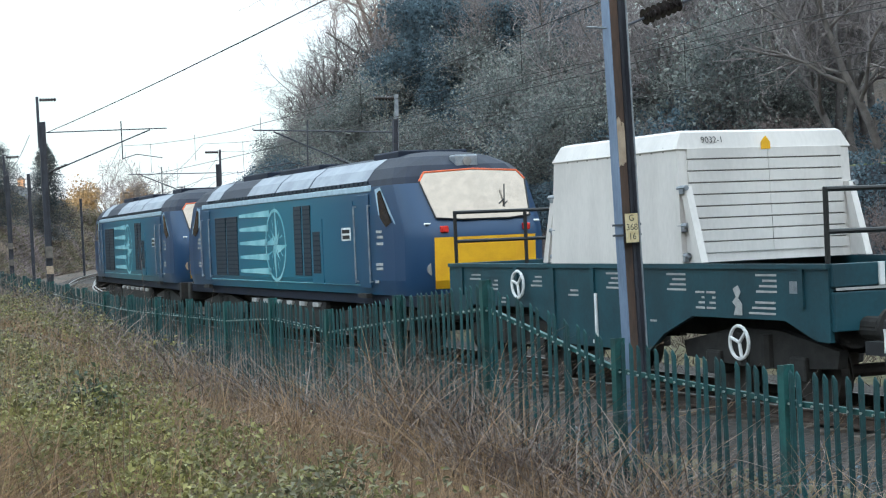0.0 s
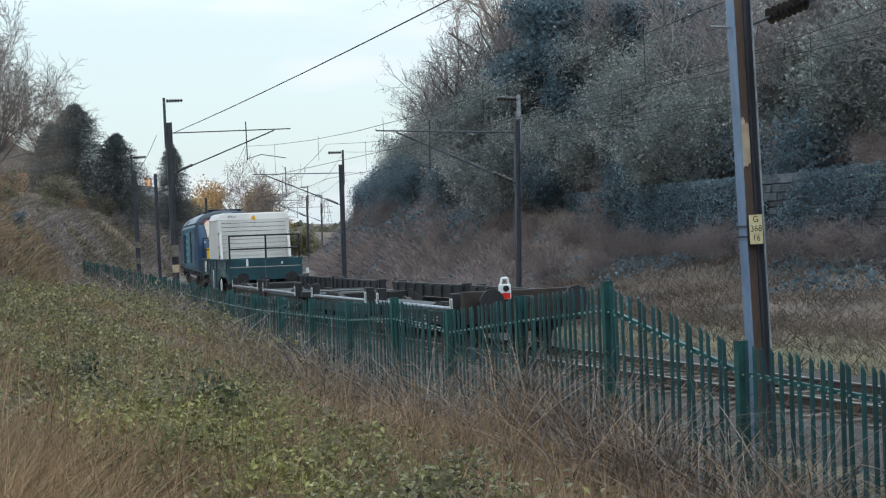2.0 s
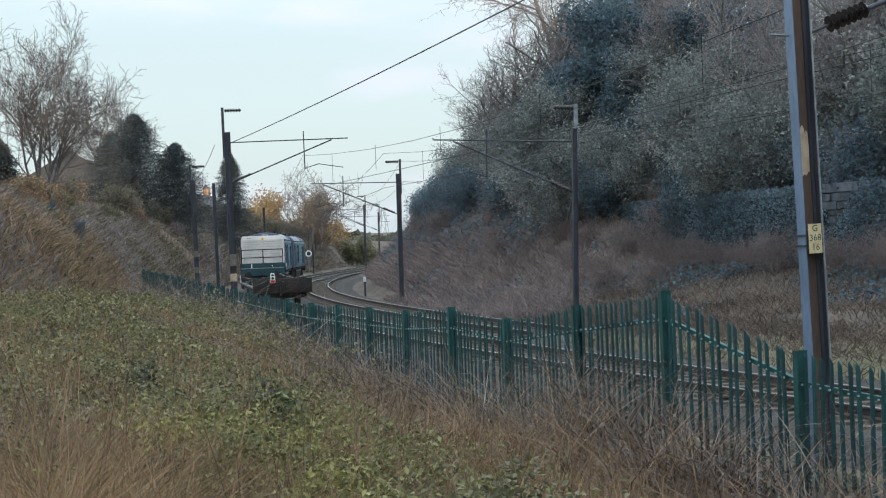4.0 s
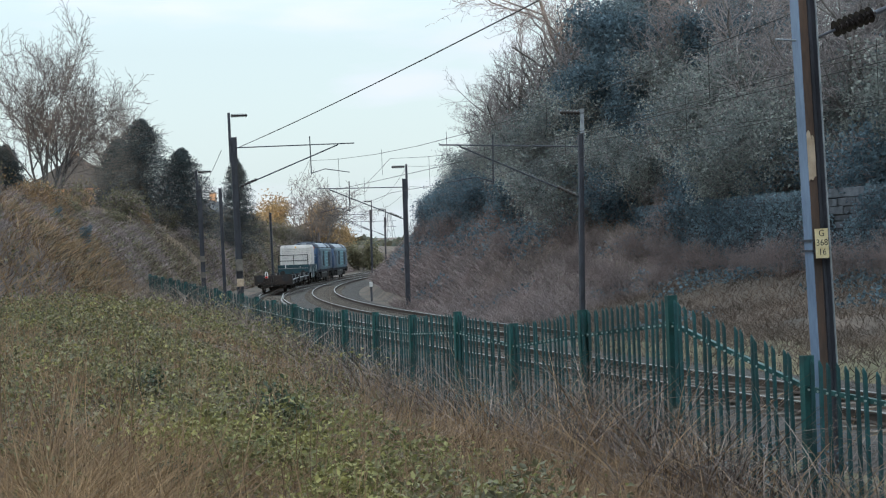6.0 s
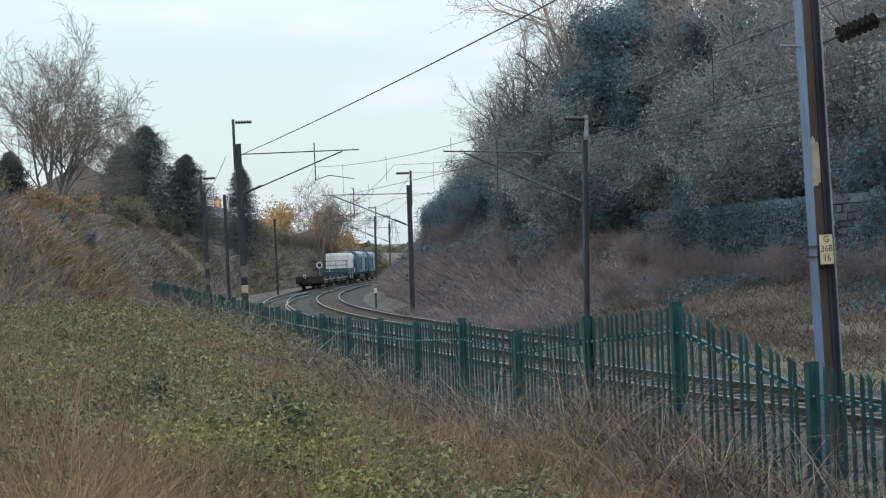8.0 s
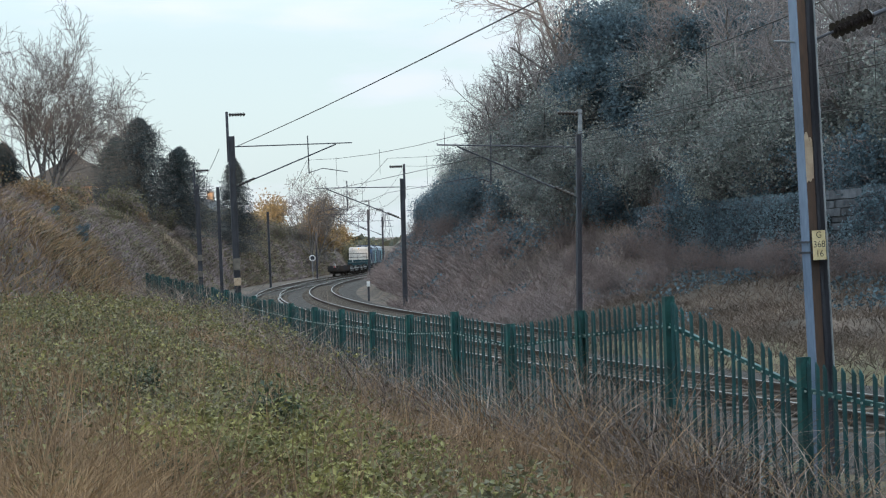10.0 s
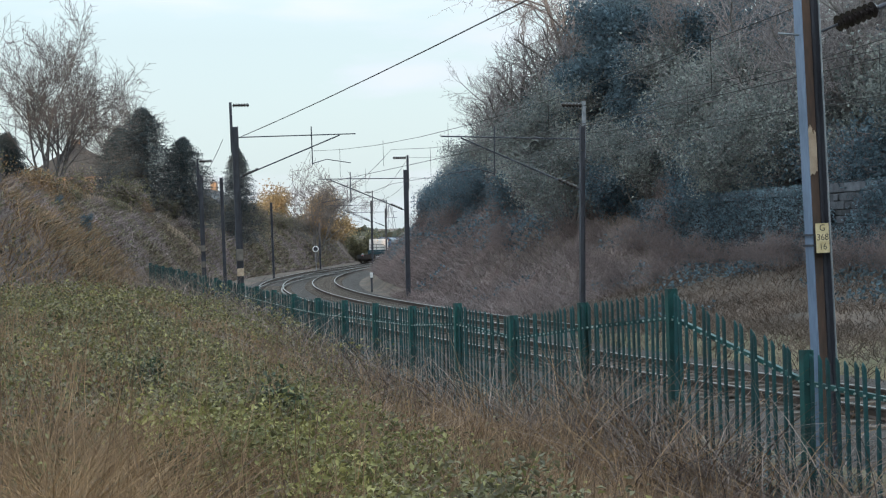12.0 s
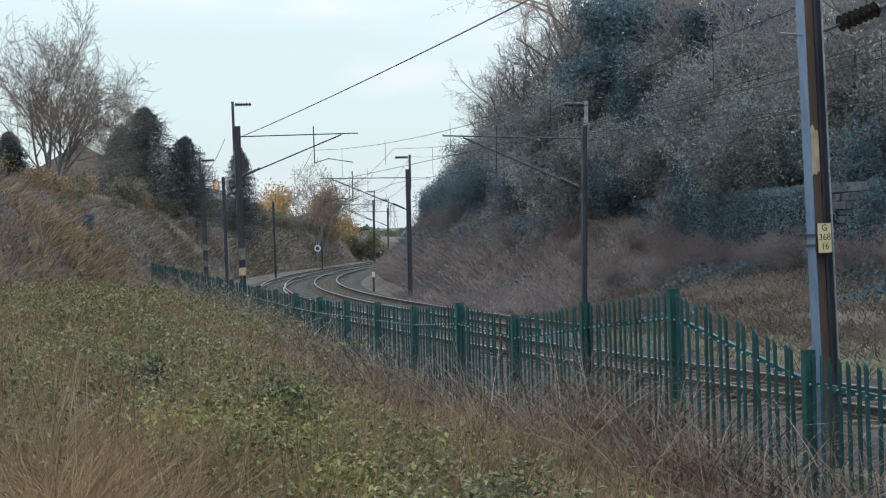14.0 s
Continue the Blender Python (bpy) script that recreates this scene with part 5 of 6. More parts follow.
    lean = rng.normal(size=(len(x), 3)) * np.array([0.4, 0.4, 0.1]) + np.array([0.1, 0, 1])
    tall = np.clip(0.95 - gap / 9, 0.55, 0.95)
    ob = blades("dead_grass", base, lean, (0.25 + 0.5 * rng.random(len(x)) ** 1.4) * tall, (0.0055 + 0.006 * rng.random(len(x))) * np.interp(y, [8, 25, 50], [1, 1.5, 2.5]), M["straw"], rng, 0.5, 3)
    tagged(ob, "dry straw-brown dead grass, thick beside the fence", "grass", kind="stuff")
    # orange-tan tufts of dead grass nearest the path
    n = 9000
    c = rng.random(n) < 0.62
    y = np.where(c, 8.2 + 3.0 * rng.random(n), 12.0 + 3.4 * rng.random(n))
    x = y * np.where(c, -0.245 + 0.1 * rng.random(n) ** 1.3, 0.1 + 0.15 * rng.random(n))
    s, off = s_off(x, y)
    k = (np.sin(x * 3.3 + y) + np.sin(y * 2.7 - x * 1.9) > -0.7) & (fence_off(s) - off > 0.5)
    x, y = x[k], y[k]
    base = np.stack([x, y, ground_z(x, y) + 0.05], 1)
    ob = blades("dead_grass", base, rng.normal(size=(len(x), 3)) * np.array([0.4, 0.4, 0.1]) + np.array([0.1, 0, 1]), 0.45 + 0.5 * rng.random(len(x)), 0.005 + 0.006 * rng.random(len(x)), M["tan_grass"], rng, 0.55, 4)
    tagged(ob, "orange-tan tufts of long dead grass", "grass", kind="stuff")
    # fresh grass in the dip before the fence
    x = 0.85 + 0.7 * rng.normal(size=24000)
    y = 15.8 + 2.2 * rng.normal(size=24000)
    s, off = s_off(x, y)
    keep = (fence_off(s) - off > 0.4) & (np.sin(x * 2.0) + np.cos(y * 1.7) > -0.4)
    x, y = x[keep], y[keep]
    base = np.stack([x, y, ground_z(x, y)], 1)
    ob = blades("green_grass", base, rng.normal(size=(len(x), 3)) * 0.35 + np.array([0, 0, 1]), 0.16 + 0.22 * rng.random(len(x)), np.full(len(x), 0.008), M["grass"], rng, 0.5, 3)
    tagged(ob, "patch of fresh green grass before the fence", "grass", kind="stuff")
    # tall dead stems against the fence
    n = 7600
    s = np.where(rng.random(n) < 0.3, rng.uniform(-10, 15, n), rng.uniform(-9.5, 6.5, n)) + rng.normal(size=n) * 0.5
    clump = np.sin(s * 2.2) + 0.7 * np.sin(s * 5.3 + 1)
    keep = rng.random(n) < np.clip(0.5 + 0.35 * clump, 0.12, 1)
    s = s[keep]
    gap = 0.12 + np.abs(rng.normal(size=len(s))) * 0.7
    P = np.array([tp(a, float(fence_off(a)) - g) for a, g in zip(s, gap)])
    base = np.stack([P[:, 0], P[:, 1], ground_z(P[:, 0], P[:, 1])], 1)
    lean = rng.normal(size=(len(s), 3)) * np.array([0.42, 0.42, 0.1]) + np.array([0.12, 0, 1])
    h = (0.75 + 1.25 * rng.random(len(s)) ** 1.3) * np.interp(s, [-9, -1, 3, 9, 16], [1.1, 1.15, 1.15, 1.0, 0.8])
    for pick, material, label in ((rng.random(len(s)) < 0.3, "straw", "tall pale dead stems standing against the fence"), (None, "grey_stem", "tall grey leafless canes leaning on the fence")):
        sel = pick if pick is not None else ~last
        last = sel
        ob = blades("dead_stem_mass", base[sel], lean[sel], h[sel], 0.011 + 0.016 * rng.random(sel.sum()), M[material], rng, 0.6, 6)
        tagged(ob, label, "dead stems", kind="stuff")
    # upright dead stalks scattered through the meadow
    x, y, s2, off2, gap2 = wedge(rng, 5200, 8.5, 34, power=1.1)
    k = (gap2 > 1.0) & (np.sin(x * 1.9 + y * 0.6) + np.sin(y * 1.3 - x) > -0.6)
    x, y = x[k], y[k]
    b3 = np.stack([x, y, ground_z(x, y) + 0.1], 1)
    ob = blades("dead_stalk_mass", b3, rng.normal(size=(len(x), 3)) * np.array([0.16, 0.16, 0.05]) + np.array([0.03, 0, 1]), 0.55 + 0.5 * rng.random(len(x)), (0.007 + 0.006 * rng.random(len(x))) * np.interp(y, [8, 30], [1, 1.7]), M["straw"], rng, 0.14, 3)
    tagged(ob, "upright pale dead stalks in the brambles", "dead stems", kind="stuff")
    # finer side twigs on the canes
    m = 5000
    i = rng.integers(0, len(base), m)
    b2 = base[i] + unit(lean[i]) * (h[i] * rng.uniform(0.2, 0.8, m))[:, None]
    ob = blades("dead_twig_mass", b2, rng.normal(size=(m, 3)) + np.array([0, 0, 0.5]), 0.15 + 0.3 * rng.random(m), 0.005 + 0.004 * rng.random(m), M["grey_stem"], rng, 0.6, 3)
    tagged(ob, "fine dead twigs among the canes by the fence", "dead stems", kind="stuff")
    # low dark bramble leaves on the railway side of the fence
    n = 9000
    s = rng.uniform(-9, 30, n)
    o = fence_off(s) + 0.15 + 0.9 * rng.random(n)
    P = np.array([tp(a, float(b)) for a, b in zip(s, o)])
    z = ground_z(P[:, 0], P[:, 1]) + 0.45 * rng.random(n) ** 1.5 * (0.6 + 0.4 * np.sin(s * 1.7))
    ob = leaves("verge_leaf_mass", np.stack([P[:, 0], P[:, 1], z], 1), 0.05 + 0.05 * rng.random(n), M["leaf_dark"], rng)
    tagged(ob, "low dark bramble leaves behind the fence", "brambles", kind="stuff")
    # farther along the fence, overgrown with brambles
    n = 3000
    s = 10 + 48 * rng.random(n) ** 1.6
    gap = 0.1 + np.abs(rng.normal(size=n)) * 1.0
    P = np.array([tp(a, float(fence_off(a)) - g) for a, g in zip(s, gap)])
    base = np.stack([P[:, 0], P[:, 1], ground_z(P[:, 0], P[:, 1])], 1)
    lean = rng.normal(size=(n, 3)) * np.array([0.7, 0.7, 0.1]) + np.array([0, 0, 1])
    ob = blades("bramble_cane_mass", base, lean, 0.7 + 1.3 * rng.random(n) ** 2, 0.010 + 0.013 * rng.random(n), M["grey_stem"], rng, 0.6, 4)
    tagged(ob, "bleached leafless brambles arching over the far fence", "brambles", kind="stuff")


M["leaf_olive"] = mat("olive_bramble_leaf", (0.205, 0.185, 0.105), (0.115, 0.108, 0.064), 0.65, scale=1.2, fine=8, bump=0, island=0.5, trans=0.2)
M["grass"] = mat("fresh_grass_blade", (0.09, 0.15, 0.035), (0.05, 0.09, 0.025), 0.6, bump=0, island=0.3, trans=0.25)
build_meadow()


def build_banks():
    rng = np.random.default_rng(11)
    # red-brown dead brambles and straw on the far bank
    n = 130000
    s, o = rng.uniform(3, 150, n), 5.9 + np.abs(rng.normal(size=n)) * 5.5
    o = np.where((s < 24) & (rng.random(n) < 0.35), rng.uniform(2.3, 7.5, n), o)
    keep = ~((s < 51) & (o > 13.2) & (o < 15.2)) & ~((s > 70) & (o < 7.2))
    s, o = s[keep], o[keep]
    h = np.interp(s, SS, HD)
    x, y = np.interp(s, SS, PX) + o * np.cos(h), np.interp(s, SS, PY) + o * np.sin(h)
    z = ground_z(x, y)
    base = np.stack([x, y, z], 1)
    near = (s < 40) & (o < 13.4)
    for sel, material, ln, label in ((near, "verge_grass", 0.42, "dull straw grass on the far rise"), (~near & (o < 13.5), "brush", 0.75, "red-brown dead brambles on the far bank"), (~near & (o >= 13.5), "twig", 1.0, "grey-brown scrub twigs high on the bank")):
        m = int(sel.sum())
        lean = rng.normal(size=(m, 3)) * np.array([0.6, 0.6, 0.2]) + np.array([0, 0, 0.9])
        ob = blades("bank_growth", base[sel], lean, ln * (0.5 + 0.8 * rng.random(m)), (0.012 + 0.014 * rng.random(m)) * np.interp(s[sel], [0, 50, 150], [0.8, 1.2, 2.4]), M[material], rng, 0.6, 2)
        tagged(ob, label, "bank growth", kind="stuff")
    # ivy and low evergreens on the bank and over the wall's foot
    n = 120000
    s, o = rng.uniform(8, 160, n), rng.uniform(6.8, 24, n)
    patch = np.sin(s * 0.33 + 1.0) * np.cos(o * 0.5) + 0.7 * np.sin(s * 0.9 + o * 0.7) + np.interp(o, [7, 12, 17], [-1.1, -0.1, 0.8]) + ((s < 52) & (o > 11.5) & (o < 13.6)) * 0.6
    patch = patch + (s > 95) * 0.6 + ((s > 52) & (o > 9.5)) * 0.7
    patch = patch - ((s > 70) & (o < 8)) * 3
    keep = patch > 0.1
    s, o = s[keep], o[keep]
    h = np.interp(s, SS, HD)
    x, y = np.interp(s, SS, PX) + o * np.cos(h), np.interp(s, SS, PY) + o * np.sin(h)
    z = ground_z(x, y) + rng.random(len(x)) ** 2 * (0.35 + 0.5 * (s > 52))
    ob = leaves("ivy_mass", np.stack([x, y, z], 1), (0.09 + 0.08 * rng.random(len(x))) * np.interp(s, [0, 60, 150], [0.8, 1.3, 2.2]), M["leaf_dark"], rng, 0.5, shape=0.8)
    tagged(ob, "dark ivy and low evergreen growth on the bank", "ivy", kind="stuff")
    # ivy hanging on the wall
    n = 46000
    s, zz = rng.uniform(-4, 50, n), rng.uniform(1.0, 3.85, n)
    keep = np.sin(s * 0.8) + np.cos(zz * 2 + s * 0.5) + 0.6 * np.sin(s * 3.1 + zz * 2.7) + np.interp(s, [-4, 12, 20, 28, 50], [1.0, 0.7, 0.5, 1.2, 2.0]) > 0.3
    s, zz = s[keep], zz[keep]
    P = np.array([tp(a, 13.4 - 0.3 * r * r, b) for a, b, r in zip(s, zz, rng.random(len(s)))])
    ob = leaves("ivy_mass", P, 0.06 + 0.05 * rng.random(len(s)), M["leaf_dark"], rng, 0.0, shape=0.8)
    tagged(ob, "ivy hanging over the stone wall", "ivy", kind="stuff")
    # left embankment
    n = 420000
    s, o = rng.uniform(8, 260, n), -rng.uniform(4.0, 34, n)
    foot = np.interp(s, [-30, 5, 25, 45, 62, 100, 480], [-70, -36, -15, -8.6, -7.2, -5.2, -5.2])
    keep = (o < foot + 0.8) & (o > foot - 24)
    s, o = s[keep], o[keep]
    h = np.interp(s, SS, HD)
    x, y = np.interp(s, SS, PX) + o * np.cos(h), np.interp(s, SS, PY) + o * np.sin(h)
    keep = np.abs(x) < 0.29 * y
    s, o, x, y = s[keep], o[keep], x[keep], y[keep]
    base = np.stack([x, y, ground_z(x, y)], 1)
    sel = np.sin(s * 0.35) + np.sin(o * 0.8 + s * 0.1) > -0.1
    wide = np.interp(s, [10, 60, 190, 260], [1.0, 1.7, 3.4, 4.5])
    for sel, material, label in ((sel, "brush", "brown dead scrub on the near embankment"), (~sel, "straw_dull", "dull dead grass on the near embankment")):
        m = int(sel.sum())
        ob = blades("bank_growth", base[sel], rng.normal(size=(m, 3)) * np.array([0.6, 0.6, 0.2]) + np.array([0, 0, 0.9]), 0.35 + 0.55 * rng.random(m), (0.014 + 0.014 * rng.random(m)) * wide[sel], M[material], rng, 0.6, 2)
        tagged(ob, label, "bank growth", kind="stuff")
    foot = np.interp(s, [-30, 5, 25, 45, 62, 100, 480], [-70, -36, -15, -8.6, -7.2, -5.2, -5.2])
    k = (s < 70) & (o > foot - 4 - 2 * np.sin(s * 0.4)) & (rng.random(len(s)) < 0.8)
    m = int(k.sum())
    ob = blades("bank_growth", base[k], rng.normal(size=(m, 3)) * np.array([0.5, 0.5, 0.2]) + np.array([0, 0, 0.9]), 0.5 + 0.5 * rng.random(m), (0.016 + 0.014 * rng.random(m)) * wide[k], M["tan_grass"], rng, 0.5, 2)
    tagged(ob, "orange-tan dead grass along the embankment foot", "bank growth", kind="stuff")
    k = rng.random(len(base)) < 0.28 + 0.25 * np.sin(s * 0.6 + o)
    ob = leaves("bank_leaf_mass", base[k] + np.array([0, 0, 0.3]) * rng.random((k.sum(), 1)) * 1.6, (0.07 + 0.06 * rng.random(k.sum())) * wide[k], M["leaf_olive"], rng)
    tagged(ob, "olive bramble leaves on the embankment", "bank growth", kind="stuff")


M["straw_dull"] = mat("dull_dead_grass", (0.205, 0.158, 0.115), (0.11, 0.088, 0.068), 0.9, scale=0.4, bump=0, island=0.45)
build_banks()


# ---- trees ----
def tubes(pa, pb, ra, rb, sides):
    """Open tapered tubes between arrays of points."""
    d = unit(pb - pa)
    ref = np.where(np.abs(d[:, 2:3]) > 0.9, np.array([[1.0, 0, 0]]), np.array([[0, 0, 1.0]]))
    u = unit(np.cross(d, ref))
    w = np.cross(d, u)
    vs = []
    for i in range(sides):
        a = 2 * math.pi * i / sides
        vs.append(pa + (u * math.cos(a) + w * math.sin(a)) * ra[:, None])
    for i in range(sides):
        a = 2 * math.pi * i / sides
        vs.append(pb + (u * math.cos(a) + w * math.sin(a)) * rb[:, None])
    v = np.stack(vs, 1).reshape(-1, 3)
    q = np.array([[i, (i + 1) % sides, sides + (i + 1) % sides, sides + i] for i in range(sides)])
    f = (np.arange(len(pa))[:, None, None] * 2 * sides + q[None]).reshape(-1, 4)
    return v, f


def skeleton(rng, height, stems, spread, levels, kids, ratio, up):
    """Branches grown level by level: lists of segments with their radii and level."""
    segs = []
    todo = []
    for i in range(stems):
        a = rng.uniform(0, 2 * math.pi)
        k = spread * (0.5 if stems > 1 else 0.08)
        todo.append((np.array([rng.normal() * 0.12 * (stems > 1), rng.normal() * 0.12 * (stems > 1), -0.3]), np.array([math.cos(a) * k, math.sin(a) * k, 1.0]), height * (0.42 if stems == 1 else 0.5), height * 0.0145 / math.sqrt(stems) ** 0.7, 0))
    while todo:
        p, d, L, r, lev = todo.pop()
        d = d / np.linalg.norm(d)
        n = 4 if lev < 2 else 3
        pts = [p]
        for i in range(n):
            d = d + rng.normal(size=3) * (0.10 + 0.05 * lev) + np.array([0, 0, up * 0.1])
            d = d / np.linalg.norm(d)
            pts.append(pts[-1] + d * L / n)
        for i in range(n):
            r0, r1 = r * (1 - 0.55 * i / n), r * (1 - 0.55 * (i + 1) / n)
            segs.append((pts[i], pts[i + 1], r0, r1, lev))
        if lev < levels:
            c = kids[lev]
            for i in range(c):
                u = (i + rng.uniform(0.3, 1.0)) / c
                u = 0.3 + 0.7 * u if lev == 0 else 0.15 + 0.85 * u
                u = min(u, 0.999)
                j = min(int(u * n), n - 1)
                q = pts[j] + (pts[j + 1] - pts[j]) * (u * n - j)
                side = rng.normal(size=3)
                side -= d * side.dot(d)
                side /= np.linalg.norm(side)
                k = d * (0.55 + 0.5 * (1 - spread)) + side * spread * 1.1 + np.array([0, 0, up * 0.35])
                todo.append((q, k, L * ratio * rng.uniform(0.75, 1.2), r * (1 - 0.55 * u) * 0.62, lev + 1))
    return segs


def bare_tree(seed, height, label, stems=1, spread=0.6, levels=4, kids=(7, 5, 4, 3), ratio=0.56, up=0.5, twig_r=0.006, name="bare_tree", bark="bark", twig="twig"):
    rng = np.random.default_rng(seed)
    segs = skeleton(rng, height, stems, spread, levels, kids, ratio, up)
    t = empty(name, label, "tree")
    for nm, sel, sides, material in (("trunk", lambda v: v <= 1, 6, bark), ("crown", lambda v: v > 1, 3, twig)):
        pick = [g for g in segs if sel(g[4])]
        if not pick:
            continue
        pa, pb = np.array([g[0] for g in pick]), np.array([g[1] for g in pick])
        ra, rb = np.maximum([g[2] for g in pick], twig_r), np.maximum([g[3] for g in pick], twig_r * 0.6)
        v, f = tubes(pa, pb, ra, rb, sides)
        fast_mesh(nm, v, f, M[material], t)
    return t, segs


def leafy(t, segs, rng, count, size, material, min_lev=2, jitter=0.25, up=0.3):
    pick = [g for g in segs if g[4] >= min_lev]
    i = rng.integers(0, len(pick), count)
    a, b = np.array([g[0] for g in pick])[i], np.array([g[1] for g in pick])[i]
    pos = a + (b - a) * rng.random((count, 1)) + rng.normal(size=(count, 3)) * jitter
    return leaves("foliage", pos, size * (0.7 + 0.6 * rng.random(count)), M[material], rng, up, t, 0.6)


def conifer(seed, height, width, label, material="needle", name="conifer_tree"):
    rng = np.random.default_rng(seed)
    t = empty(name, label, "tree")
    pa, pb = np.array([[0, 0, -0.3]]), np.array([[0, 0, height * 0.97]])
    v, f = tubes(pa, pb, np.array([height * 0.022]), np.array([0.01]), 7)
    fast_mesh("trunk", v, f, M["bark"], t)
    n = 1500
    h = rng.random(n) ** 0.8
    a = rng.uniform(0, 2 * math.pi, n)
    L = width * 0.5 * (1 - h) ** 0.6 * rng.uniform(0.6, 1.25, n) + 0.08
    b0 = np.stack([np.zeros(n), np.zeros(n), (0.06 + 0.92 * h) * height], 1)
    tip = b0 + np.stack([np.cos(a) * L, np.sin(a) * L, -0.15 * L + 0.12], 1)
    v, f = tubes(b0, tip, np.full(n, 0.012), np.full(n, 0.005), 3)
    fast_mesh("branchwork", v, f, M["bark"], t)
    m = 24000
    i = rng.integers(0, n, m)
    u = rng.random(m)[:, None] ** 0.6
    pos = b0[i] + (tip[i] - b0[i]) * u + rng.normal(size=(m, 3)) * 0.09
    leaves("foliage", pos, 0.14 * (0.6 + 0.8 * rng.random(m)), M[material], rng, 0.1, t, 0.35)
    return t


def put(t, x, y, turn, sink=0.1, size=1.0):
    t.matrix_basis = pose(x, y, gz(x, y) - sink, 0, 0, turn) @ Matrix.Diagonal((size, size, size, 1))


def copy_to(t, x, y, turn, size=1.0, sink=0.1):
    c = copy_thing(t, pose(x, y, gz(x, y) - sink, 0, 0, turn))
    c.scale = (size, size, size)
    return c


def build_trees():
    R = random.Random(21)
    rng = np.random.default_rng(3)
    # near side skyline
    t, _ = bare_tree(31, 16.0, "large leafless tree with many upright stems on the embankment", 7, 0.66, 4, (6, 6, 5, 4), 0.54, 0.6, 0.014, "bare_tree", "bark_dark", "bark_dark")
    put(t, -27.2, 120, 20)
    t, _ = bare_tree(32, 14.5, "leafless tree with fine pale twigs behind the conifers", 4, 0.6, 4, (7, 6, 5, 4), 0.55, 0.55, 0.013, "bare_tree", "bark_dark", "bark")
    put(t, -26.8, 152, 140)
    put(conifer(33, 8.8, 9.5, "dark broad conifer on the embankment"), -24.0, 140, 0)
    put(conifer(34, 7.6, 8.0, "dark lower conifer beside the broad one"), -20.9, 141, 0)
    put(conifer(35, 9.6, 5.5, "narrow dark conifer behind the masts"), -19.4, 166, 0)
    put(conifer(38, 7.2, 8.0, "dark rounded evergreen among the conifers"), -26.5, 144, 0)
    put(conifer(36, 5.5, 5.0, "dark bushy evergreen at the field edge"), -31.0, 124, 0)
    t, segs = bare_tree(37, 13.0, "leafless spreading tree in late sun", 4, 0.75, 4, (7, 5, 5, 3), 0.55, 0.5, 0.018, "bare_tree", "bark", "bark")
    put(t, -16.2, 222, 0, size=1.25)
    for i, (x, y, h) in enumerate(((-23.5, 250, 10.0), (-19.0, 254, 11.0), (-17.8, 262, 8.0), (-16.0, 290, 7.0), (-33, 190, 7.0), (-28.5, 200, 6.0), (-24.5, 236, 6.5), (-13.5, 285, 7.5), (-11.5, 300, 6.0))):
        t, segs = bare_tree(40 + i, h, "tree with golden-brown leaves in low sunlight" if i < 7 else "dull olive-leaved bushy tree beyond the line", 2, 0.55, 3, (6, 5, 3), 0.5, 0.5, 0.012, "golden_tree")
        leafy(t, segs, np.random.default_rng(50 + i), 4200, 0.32, "gold" if i not in (4, 7, 8) else "leaf_olive", 1, 0.55)
        put(t, x, y, 60 * i, 1.0)
    # brown thickets along the top of the far embankment
    hedge = []
    for i in range(3):
        t, segs = bare_tree(130 + i, 3.6, "brown leafless hedge bush on the embankment top", 8, 0.8, 3, (6, 5, 3), 0.6, 0.35, 0.014, "hedge_bush", "brush", "brush")
        leafy(t, segs, np.random.default_rng(140 + i), 1800, 0.16, "leaf_olive", 1, 0.3)
        hedge.append(t)
    for i in range(30):
        s = 100 + i * 5.2
        x, y, _ = tp(s, R.uniform(-14, -9.5))
        if i < 3:
            put(hedge[i], x, y, 40 * i, 0.2)
        else:
            copy_to(R.choice(hedge), x, y, R.uniform(0, 360), R.uniform(0.7, 1.2), 0.2)
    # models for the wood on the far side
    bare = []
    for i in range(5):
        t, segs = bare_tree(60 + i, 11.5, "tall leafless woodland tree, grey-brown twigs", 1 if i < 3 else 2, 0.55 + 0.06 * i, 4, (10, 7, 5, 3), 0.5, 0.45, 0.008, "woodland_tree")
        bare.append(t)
    for i, (x, y) in enumerate((tp(28.5, 15.2)[:2], tp(27.6, 16.2)[:2], tp(37, 17)[:2])):
        t, segs = bare_tree(150 + i, 10.5, "slender birch with pale bark in the wood", 1, 0.4, 3, (9, 6, 5), 0.4, 0.5, 0.008, "birch_tree", "birch")
        put(t, x, y, 50 * i)
    shrub = []
    for i in range(4):
        t, segs = bare_tree(70 + i, 5.0, "dense shrub with pale grey-green leaves", 5, 0.7, 3, (6, 5, 4), 0.55, 0.35, 0.008, "leafy_shrub")
        leafy(t, segs, np.random.default_rng(80 + i), 9000, 0.1, "leaf_pale", 1, 0.22)
        shrub.append(t)
    ivy = []
    for i in range(3):
        t, segs = bare_tree(90 + i, 10.5, "tall tree clad in dark ivy", 1, 0.42, 3, (12, 6, 4), 0.36, 0.35, 0.01, "ivy_clad_tree")
        leafy(t, segs, np.random.default_rng(95 + i), 12000, 0.15, "leaf_dark", 0, 0.32)
        ivy.append(t)
    scrub = []
    for i in range(3):
        t, segs = bare_tree(100 + i, 3.4, "low thicket of leafless brown twigs", 9, 0.8, 3, (6, 5, 4), 0.6, 0.3, 0.007, "thicket", "brush", "brush")
        scrub.append(t)
    mound = []
